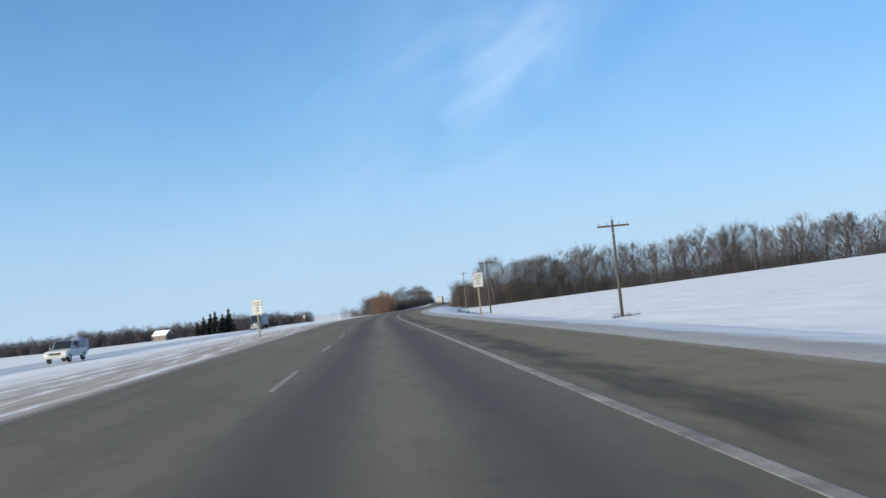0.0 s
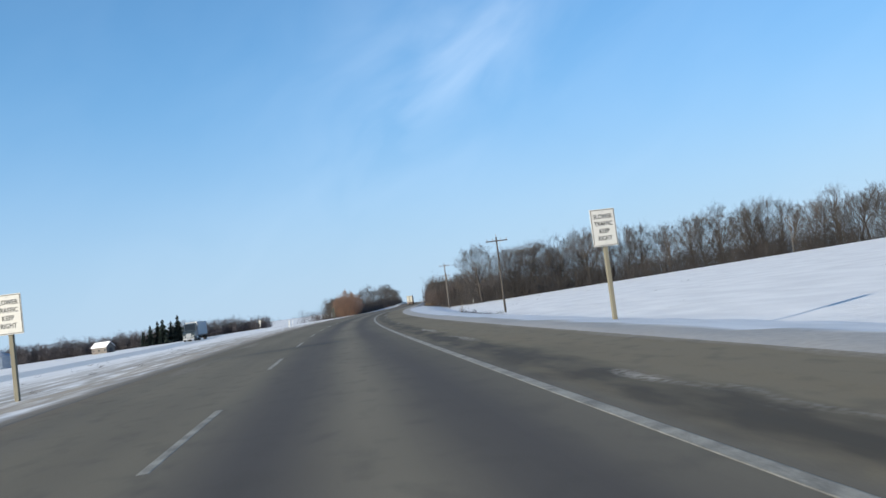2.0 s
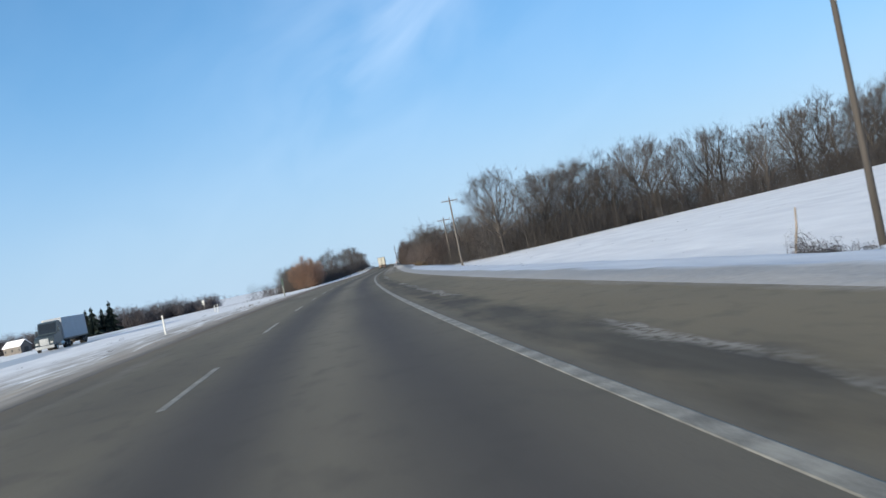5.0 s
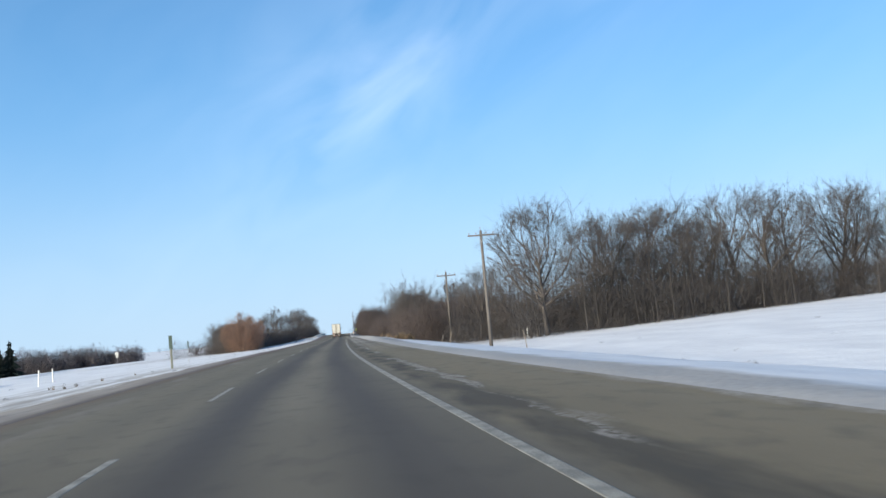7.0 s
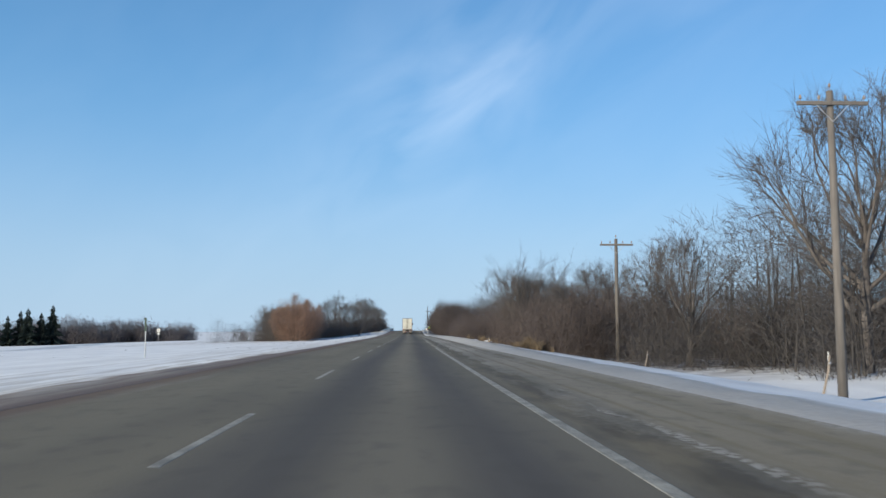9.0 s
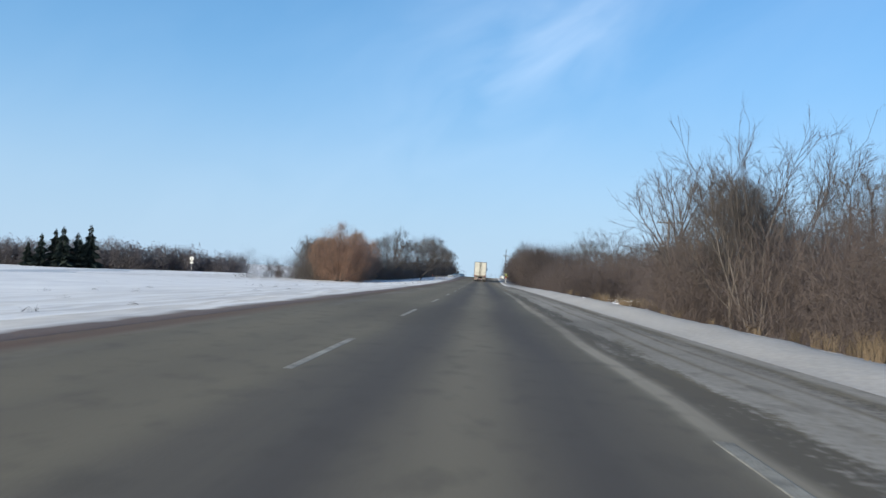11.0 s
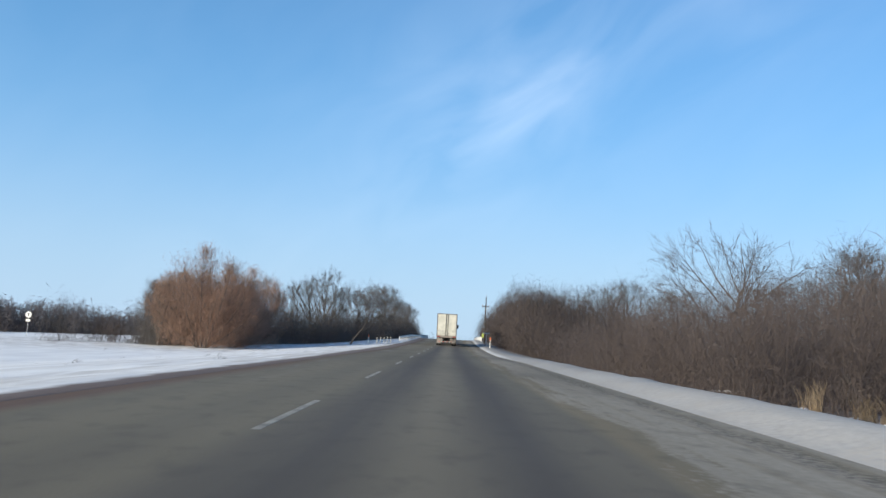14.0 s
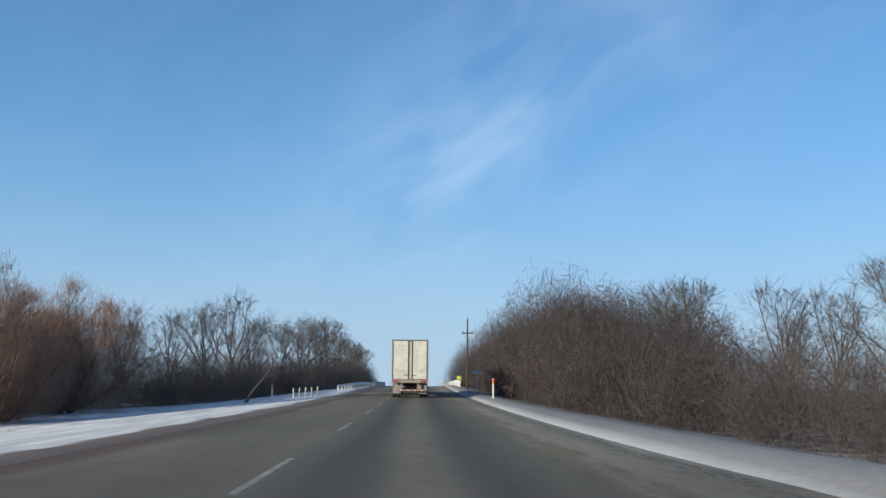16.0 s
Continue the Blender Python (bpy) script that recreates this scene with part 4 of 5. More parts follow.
def wood_mass(name, label, seed, places, mat, height, twigs, thick, low=0.35, long_=(0.05, 0.16)):
    """A deep wood as one mesh: stems, round crowns of crossing twigs, and brush at their feet."""
    rng = np.random.default_rng(seed)
    places = np.array(places)
    S, X, size = places.T
    px, py = place(S, X)
    base = np.stack([px, py, ground_z(S, X) - 0.2], 1)
    hgt = height * size
    n = len(places)
    top = base + np.stack([rng.normal(0, 0.3, n), rng.normal(0, 0.3, n), hgt * 0.85], 1)
    k = np.repeat(np.arange(n), twigs)
    N = len(k)
    H = hgt[k]
    ang, rad, up = rng.uniform(0, 2 * np.pi, N), np.sqrt(rng.random(N)), rng.random(N)
    brush = rng.random(N) < low
    z = np.where(brush, up ** 1.2 * 0.42, 0.22 + 0.70 * up)
    wide = np.where(brush, 0.34, 0.36 * np.sqrt(np.clip(1 - ((z - 0.58) / 0.42) ** 2, 0.05, 1)))
    q = base[k] + np.stack([np.cos(ang) * rad * wide * H, np.sin(ang) * rad * wide * H, z * H], 1)
    d = np.stack([np.cos(ang) * rad + rng.normal(0, 0.6, N), np.sin(ang) * rad + rng.normal(0, 0.6, N), rng.uniform(0.0, 1.5, N)], 1)
    d /= np.linalg.norm(d, axis=1, keepdims=True)
    e = q + d * (H * rng.uniform(*long_, N))[:, None]
    return tagged(new(name, twig_mesh(name, (base, top, hgt * 0.011), (q, e, thick * rng.uniform(0.5, 1.2, N)), mat)), label, "wood", kind="stuff")


def brush_mass(name, label, seed, places, mat, twigs, thick, span=(0.25, 0.75)):
    """A thicket as one mesh of round-topped shrubs, each thick with fine twigs; places are s, x, height, width."""
    rng = np.random.default_rng(seed)
    S, X, tall, wide = np.array(places).T
    px, py = place(S, X)
    base = np.stack([px, py, ground_z(S, X) - 0.1], 1)
    n = len(S)
    sk = np.repeat(np.arange(n), 3)
    a0, w0 = rng.uniform(0, 6.283, len(sk)), rng.uniform(0.1, 0.8, len(sk))
    foot = base[sk] + np.stack([np.cos(a0) * 0.3, np.sin(a0) * 0.3, np.zeros(len(sk))], 1)
    head = base[sk] + np.stack([np.cos(a0) * w0 * wide[sk], np.sin(a0) * w0 * wide[sk], tall[sk] * np.sqrt(1 - w0 ** 2 * 0.8) * 0.95], 1)
    k = np.repeat(np.arange(n), (twigs * np.clip(tall * wide / (tall * wide).mean(), 0.5, 2.4)).astype(int))
    N = len(k)
    d = rng.normal(0, 1, (N, 3))
    d[:, 2] = np.abs(d[:, 2])
    d /= np.linalg.norm(d, axis=1, keepdims=True)
    r = rng.random(N) ** 0.40
    shape = np.stack([wide[k], wide[k], tall[k]], 1)
    lump = 1 + 0.07 * np.sin(d[:, 0] * 5 + k) + 0.05 * np.sin(d[:, 1] * 7 + k * 2.3) + 0.04 * np.sin(d[:, 2] * 9 + k)
    tip = base[k] + d * shape * (r * lump * 0.97)[:, None]
    tip[:, 2] = np.maximum(tip[:, 2], base[k][:, 2] + 0.12)
    e = d * shape / np.maximum(wide[k], 0.2)[:, None] * 0.22 + rng.normal(0, 0.62, (N, 3))
    e[:, 2] += 0.30
    e /= np.linalg.norm(e, axis=1, keepdims=True)
    q = tip - e * (rng.uniform(*span, N) * np.clip(tall[k] / 5, 0.6, 1.7))[:, None]
    q[:, 2] = np.maximum(q[:, 2], base[k][:, 2] + 0.02)
    return tagged(new(name, twig_mesh(name, (foot, head, np.full(len(sk), 0.016)), (q, tip, thick * rng.uniform(0.5, 1.1, N)), mat)), label, "thicket", kind="stuff")


def scatter(rng, n, s0, s1, x0, x1, lo=0.75, hi=1.1):
    return [(rng.uniform(s0, s1), rng.uniform(x0, x1), rng.uniform(lo, hi)) for _ in range(n)]


R2 = random.Random(5)
brush_mass("far_wood", "bare wood along the far edge of the snowy fields, coloured purple-brown with haze", 1,
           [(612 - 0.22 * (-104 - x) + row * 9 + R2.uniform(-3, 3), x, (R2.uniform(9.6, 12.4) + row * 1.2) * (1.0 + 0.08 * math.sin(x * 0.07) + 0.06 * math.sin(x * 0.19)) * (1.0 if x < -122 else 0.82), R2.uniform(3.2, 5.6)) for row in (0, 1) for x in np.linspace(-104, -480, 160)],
           HAZY_WOOD, 600, 0.115, (0.8, 1.8))
wood_mass("back_wood", "deep bare wood behind the field edge trees", 2,
          scatter(R2, 220, 268, 306, 27, 300) + [(258 + R2.uniform(-2, 14), x, R2.uniform(0.7, 1.0)) for x in np.linspace(183, 430, 130)], TWIG, 13.2, 780, 0.024, 0.42)
wood_mass("understorey", "dark leafless brush at the foot of the wood", 8, [(247 + R2.random() ** 1.3 * 30, 20 + R2.random() ** 1.4 * 210, R2.uniform(0.6, 1.15)) for _ in range(420)], UNDER, 9.6, 520, 0.0175, 0.62, (0.05, 0.18))
brush_mass("field_edge_brush", "dark leafless brush where the wood meets the road", 13,
           [(R2.uniform(256, 276), R2.uniform(14, 30), R2.uniform(3.0, 5.6), R2.uniform(2.0, 3.2)) for _ in range(56)] + [(R2.uniform(245, 252), R2.uniform(18, 120), R2.uniform(1.5, 4.2), R2.uniform(1.6, 2.6)) for _ in range(44)] + [(R2.uniform(250, 260), R2.uniform(26, 190), R2.uniform(4.2, 8.0), R2.uniform(2.6, 4.2)) for _ in range(140)], UNDER, 640, 0.013, (0.4, 1.0))
FRONT = ([271, 300, 316, 330, 346, 372, 390, 400, 411, 417, 424, 434, 446, 490, 520, 560, 585], [5.3, 5.8, 5.6, 5.2, 6.0, 6.1, 5.7, 4.0, 3.7, 5.5, 7.6, 9.9, 10.6, 10.3, 9.8, 8.9, 7.4])


def thicket_height(s, x):
    """How tall the thicket grows; its tall end begins along a slanting line."""
    back = max(0.0, x - 11.0)
    gain = min(back, 5.5) / 5.5 * float(np.interp(s, [392, 402, 424, 440, 490], [1.3, 0.5, 0.5, 1.0, 0.5]))
    return float(np.interp(s if s < 398 else max(398, s - 1.7 * back), *FRONT)) + gain


def thicket_edge(s):
    """How far right the roadside thicket begins."""
    return float(np.interp(s, [271, 400, 425, 470, 500, 590], [10.9, 10.9, 9.6, 9.3, 8.9, 8.6]))


rows = []
s = 271.0
while s < 585:
    edge = thicket_edge(s)
    for k, dx in enumerate((0, 2.6, 5.4, 9, 13)):
        if s > 490 and k > 2:
            continue
        x = edge + dx + R2.uniform(-0.7, 0.7)
        if not open_ground(s, x):
            rows.append((s + R2.uniform(-0.8, 0.8), x, thicket_height(s, x) * R2.uniform(0.86, 1.04), R2.uniform(1.8, 2.7) * (1.0 + 0.3 * float(smooth(412, 428, s)))))
    s += 2.2 if s < 490 else 4.0
for k in range(34):
    x = R2.uniform(11.2, 17.0)
    rows.append((308.0 + (x - 10.9) * 2.8 - R2.random() ** 1.5 * 6, x, R2.uniform(5.2, 6.6), R2.uniform(1.8, 2.6)))
brush_mass("thicket_twigs", "dense red-brown tangle of fine twigs along the roadside", 12, [row for row in rows if row[0] < 408], SCRUB, 1550, 0.0062, (0.35, 0.8))
brush_mass("thicket_end", "tall round-topped thicket by the rise of the road", 15, [row for row in rows if row[0] >= 408], SCRUB, 1000, 0.017, (0.3, 0.8))
brush_mass("thicket_depth", "deep bare thicket behind the roadside shrubs", 3,
           [(s, x, min(thicket_height(s, x) + 0.5, 7.8) * R2.uniform(0.88, 1.12), R2.uniform(2.4, 3.6)) for s, x in [(R2.uniform(274, 500), R2.uniform(20, 42)) for _ in range(300)] + [(R2.uniform(320, 402), R2.uniform(17.5, 30)) for _ in range(210)] + [(R2.uniform(298, 306), R2.uniform(12, 19)) for _ in range(30)]],
           SCRUB, 680, 0.012, (0.2, 0.55))
brush_mass("left_wood_depth", "deep bare wood behind the trees across the road", 4,
           [(s, left_front(s) - R2.uniform(1, 19), R2.uniform(5.0, 8.0), R2.uniform(2.4, 3.8)) for s in (R2.uniform(440, 625) for _ in range(260))], TWIG, 620, 0.016, (0.3, 0.9))
brush_mass("left_thicket", "dense grey-brown brush along the edge of the wood across the road", 14,
           [(s, left_front(s) - R2.uniform(0, 3), R2.uniform(4.8, 7.2), R2.uniform(2.2, 3.4)) for s in np.arange(438, 600, 1.15)] + [(R2.uniform(435, 445), R2.uniform(-39, -33), R2.uniform(4.0, 7.0), 2.6) for _ in range(26)],
           TWIG, 1150, 0.013, (0.35, 0.9))
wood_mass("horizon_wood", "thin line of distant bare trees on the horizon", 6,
          [(R2.uniform(1300, 1700), x, R2.uniform(0.5, 1.0)) for x in np.linspace(-700, 700, 200)], HAZY_WOOD, 10.0, 60, 0.2)


# ---- poles and signs ----
def utility_pole(height, arm=2.4, drop=0.45, wood=None):
    """A wooden pole with a crossarm, its braces and four insulators."""
    ob = thing("utility_pole", Matrix(), "weathered wooden utility pole with one crossarm, standing in the snow", "utility pole", "poles along the road")
    part("pole", Shape().tube((0, 0, -0.5), (0, 0, height), *((0.125, 0.085) if wood == DARKPOLE else (0.165, 0.11)), 12), wood, ob, smooth_=True)
    z = height - drop
    part("crossarm", Shape().box((0, -0.15, z), (arm, 0.11, 0.13), 0.012), wood, ob)
    for x in (-1, 1):
        part("brace", Shape().tube((x * 0.55, -0.17, z - 0.05), (0, -0.14, z - 0.62), 0.016, n=6), STEEL, ob)
    for x in (-arm / 2 + 0.12, -0.45, 0.45, arm / 2 - 0.12):
        sh = Shape().tube((x, -0.15, z + 0.06), (x, -0.15, z + 0.16), 0.014, n=6).tube((x, -0.15, z + 0.15), (x, -0.15, z + 0.27), 0.055, 0.03, 8)
        part("insulator", sh, CERAMIC, ob)
    part("top_pin", Shape().tube((0, 0, height - 0.02), (0, 0, height + 0.18), 0.014, n=6).tube((0, 0, height + 0.16), (0, 0, height + 0.28), 0.05, 0.028, 8), CERAMIC, ob)
    return ob


for s, x, top in ((55.7, 17.75, 5.9), (131.3, 16.1, 7.1), (236.3, 14.25, 9.0), (269.9, 15.0, 7.6), (338.4, 17.3, 7.75), (473.7, 5.45, 8.45)):
    m = stand(s, x)
    made = utility_pole(top - m.translation.z, *((1.3, 1.6) if s > 400 else (2.4, 0.45)), DARKPOLE if s < 150 or s > 400 else POLE)
    made.matrix_world = m


def far_pole():
    ob = thing("field_pole", Matrix(), "thin bare pole standing far out in the snowy field", "pole", "poles in the field")
    part("pole", Shape().tube((0, 0, -0.5), (0, 0, 8.5), 0.13, 0.08, 8), POLE, ob, smooth_=True)
    part("crossarm", Shape().box((0, 0, 8.2), (1.6, 0.1, 0.1), 0.01), POLE, ob)
    return ob


field = far_pole()
field.matrix_world = stand(234.9, 94.6)
copy_thing(field, stand(236, 140))


def lettering(text, size, mat, parent, m, name="line_of_letters"):
    cu = bpy.data.curves.new(name, "FONT")
    cu.body, cu.size, cu.align_x, cu.align_y, cu.extrude = text, size, "CENTER", "CENTER", 0.002
    cu.offset = 0.002
    cu.resolution_u = 3
    cu.materials.append(mat)
    tmp = bpy.data.objects.new(name, cu)
    me = bpy.data.meshes.new_from_object(tmp)
    bpy.data.objects.remove(tmp)
    part(name, me, mat, parent, "black capital letters", m)


def traffic_sign(label):
    """A white sign with four lines of black capitals on a sawn wooden post."""
    ob = thing("traffic_sign", Matrix(), label, "road sign", "lane signs")
    w, h, top = 0.80, 1.14, 3.58
    part("post", Shape().box((0, 0.08, (top - 0.3) / 2 - 0.2), (0.13, 0.12, top + 0.1), 0.012), POSTWOOD, ob)
    board = part("sign_board", Shape().box((0, -0.02, top - h / 2), (w, 0.02, h), 0.006), SIGNWHITE, ob)
    zc = top - h / 2
    for n, (c, size) in {"a": ((0, zc + h / 2 - 0.03), (w - 0.05, 0.016)), "b": ((0, zc - h / 2 + 0.03), (w - 0.05, 0.016)),
                         "c": ((-w / 2 + 0.03, zc), (0.016, h - 0.07)), "d": ((w / 2 - 0.03, zc), (0.016, h - 0.07))}.items():
        part("border", Shape().box((c[0], -0.034, c[1]), (size[0], 0.004, size[1])), SIGNBLACK, board)
    for i, text in enumerate(("SLOWER", "TRAFFIC", "KEEP", "RIGHT")):
        lettering(text, 0.195, SIGNBLACK, board, pose(0, -0.034, zc + 0.335 - i * 0.222, 90, 0, 0) @ Matrix.Diagonal((0.80, 1, 1, 1)))
    for z in (top - 0.08, top - h + 0.08):
        part("bolt", Shape().tube((0, -0.03, z), (0, -0.045, z), 0.018, n=8), STEEL, board)
    return ob


sign = traffic_sign("white road sign with black capitals on a pale wooden post")
sign.matrix_world = stand(61.4, 8.05, 4, -0.20)
copy_thing(sign, stand(61.6, -9.35, -4, -0.55))


def marker_post(label, height, mats, width=0.10, band=None):
    ob = thing("marker_post", Matrix(), label, "marker post")
    part("post", Shape().box((0, 0, height / 2 - 0.2), (width, 0.06, height + 0.4), 0.012), mats[0], ob)
    if band:
        part("panel", Shape().box((0, -0.045, height - band[0] / 2), (band[1], 0.025, band[0]), 0.006), mats[1], ob)
    return ob


tall = marker_post("tall wooden post with a dark green panel by the median", 2.5, (POSTYELLOW, GREENPAINT), 0.15, (1.0, 0.26))
tall.matrix_world = stand(228.9, -11.4)
thin_post = marker_post("thin grey post with a narrow dark panel on the median", 2.4, (STEEL, GREENPAINT), 0.06, (0.8, 0.12))
thin_post.matrix_world = stand(262, -15.8)
white = marker_post("short white roadside delineator post in the snow", 1.15, (WHITEPAINT,), 0.09)
white.matrix_world = stand(227, -20.4) @ pose(0, 0, 0, 0, 4, 0)
tagged(white, group="white delineators")
for s, x in ((240, -23.5), (250, 20.5), (160, -11.0)):
    copy_thing(white, stand(s, x))
orange = marker_post("white marker post with an orange top beside the snowbank", 1.25, (WHITEPAINT, ORANGE), 0.10, (0.34, 0.105))
orange.matrix_world = stand(435.5, 5.0)
copy_thing(orange, stand(445.5, -10.8))


def stake(s, x, tilt, height):
    ob = thing("wooden_stake", stand(s, x) @ pose(0, 0, 0, 0, tilt, 0), "thin leaning weathered wooden stake in the snow", "stake", "stakes in the ditch")
    part("shaft", Shape().tube((0, 0, -0.3), (0.03, 0, height * 0.6), 0.03, 0.026, 6).tube((0.03, 0, height * 0.6), (0, 0.02, height), 0.026, 0.02, 6), DEADWOOD, ob)
    part("wire_clip", Shape().box((0.02, -0.03, height * 0.8), (0.03, 0.02, 0.05)), STEEL, ob)


for given in ((126.5, 10.8, 12, 1.1), (214, 12.6, -7, 1.3), (228, 9.6, 13, 0.9), (262, 20.0, 9, 1.4), (250, 11.5, 12, 0.8)):
    stake(*given)


def round_sign(s, x, high):
    ob = thing("round_sign", stand(s, x), "white disc road sign with a small plate on a thin post", "road sign", "disc signs by the far road")
    part("post", Shape().tube((0, 0, -0.4), (0, 0, high + 0.4), 0.05, n=8), STEEL, ob)
    part("disc", Shape().wheel((0, -0.08, high), 0.62, 0.04, (0, 1, 0), 24), SIGNWHITE, ob)
    part("symbol", Shape().box((0, -0.105, high - 0.08), (0.16, 0.012, 0.5)).box((0, -0.105, high + 0.16), (0.42, 0.012, 0.14)), SIGNBLACK, ob, "small dark symbol")
    part("plate", Shape().box((0, -0.08, high - 1.1), (0.9, 0.03, 0.5), 0.01), SIGNWHITE, ob)


round_sign(497, -82.5, 4.2)


def tee_sign(s, x):
    ob = thing("small_board_sign", stand(s, x), "small flat board sign on a wooden post seen edge on", "road sign")
    part("post", Shape().box((0, 0, 0.75), (0.11, 0.11, 2.0), 0.01), WHITEPAINT, ob)
    part("board", Shape().box((0, -0.09, 1.72), (0.95, 0.03, 0.20), 0.008), WHITEPAINT, ob, "pale grey board")


tee_sign(450, 5.0)


def guard_rail(name, s0, s1, x0, x1, group):
    """A steel rail on short posts, along the road."""
    ob = thing(name, Matrix(), "low white guard rail on short posts by the bridge", "guard rail", group)
    sh = Shape()
    rows = np.linspace(s0, s1, 12)
    prof = [(-0.04, 0.48), (0.03, 0.55), (-0.02, 0.62), (0.03, 0.70), (-0.04, 0.78), (-0.06, 0.63)]
    for s in rows:
        x = x0 + (x1 - x0) * (s - s0) / (s1 - s0)
        for a, z in prof:
            px, py = place(s, x + a)
            sh.v.append((float(px), float(py), float(ground_z(s, x)) + z))
    n = len(prof)
    sh.f = [(r * n + i, r * n + (i + 1) % n, r * n + n + (i + 1) % n, r * n + n + i) for r in range(len(rows) - 1) for i in range(n)]
    part("rail", sh, WHITEPAINT, ob)
    for s in np.arange(s0 + 0.5, s1, 3.8):
        x = x0 + (x1 - x0) * (s - s0) / (s1 - s0)
        px, py = place(s, x - 0.1)
        part("rail_post", Shape().box((float(px), float(py), float(ground_z(s, x)) + 0.28), (0.14, 0.14, 0.95), 0.012), WHITEPAINT, ob)


guard_rail("guard_rail", 478, 540, -8.8, -7.6, "guard rails")
guard_rail("guard_rail", 492, 540, 5.6, 5.7, "guard rails")


def bridge_parapet(x):
    ob = thing("bridge_parapet", Matrix(), "pale concrete bridge parapet beyond the guard rail", "parapet", "bridge parapets")
    for s in np.arange(542, 590, 8.0):
        px, py = place(s, x)
        m = pose(float(px), float(py), float(rise(s)), 0, 0, heading(s))
        part("parapet_block", Shape().box((0, 0, 0.35), (0.35, 7.9, 1.1), 0.03, m), CONCRETE, ob)
    return ob


bridge_parapet(5.9)
bridge_parapet(-8.0)
low_post = marker_post("short dirty grey-white post in a row before the guard rail", 0.85, (GREYMARK,), 0.11)
low_post.matrix_world = stand(455, -10.55)
tagged(low_post, group="posts before the guard rail")
for i in range(1, 5):
    copy_thing(low_post, stand(455 + 0.5 * i, -10.55 + 0.46 * i))
board = thing("warning_board", stand(520, 6.6), "yellow-green warning board on a post beyond the truck", "road sign")
part("post", Shape().tube((0, 0.05, -0.3), (0, 0.05, 1.6), 0.04, n=8), STEEL, board)
part("panel", Shape().box((0, 0, 1.3), (0.7, 0.03, 0.9), 0.01), YELLOWSIGN, board)


# ---- vehicles ----
def dual_wheel(parent, x, y, r=0.5, wide=0.56):
    w = part("wheel", Shape().wheel((0, 0, 0), r * 0.55, wide * 0.8, n=16), RIM, parent, m=pose(x, y, r))
    side = 1 if x > 0 else -1
    for dx in (-wide / 4 - 0.01, wide / 4 + 0.01):
        part("tyre", Shape().wheel((dx, 0, 0), r, wide / 2 - 0.03, n=22, inner=r * 0.55), RUBBER, w)
    part("hub", Shape().tube((side * wide * 0.2, 0, 0), (side * wide * 0.46, 0, 0), 0.14, 0.10, 10), RIM, w)


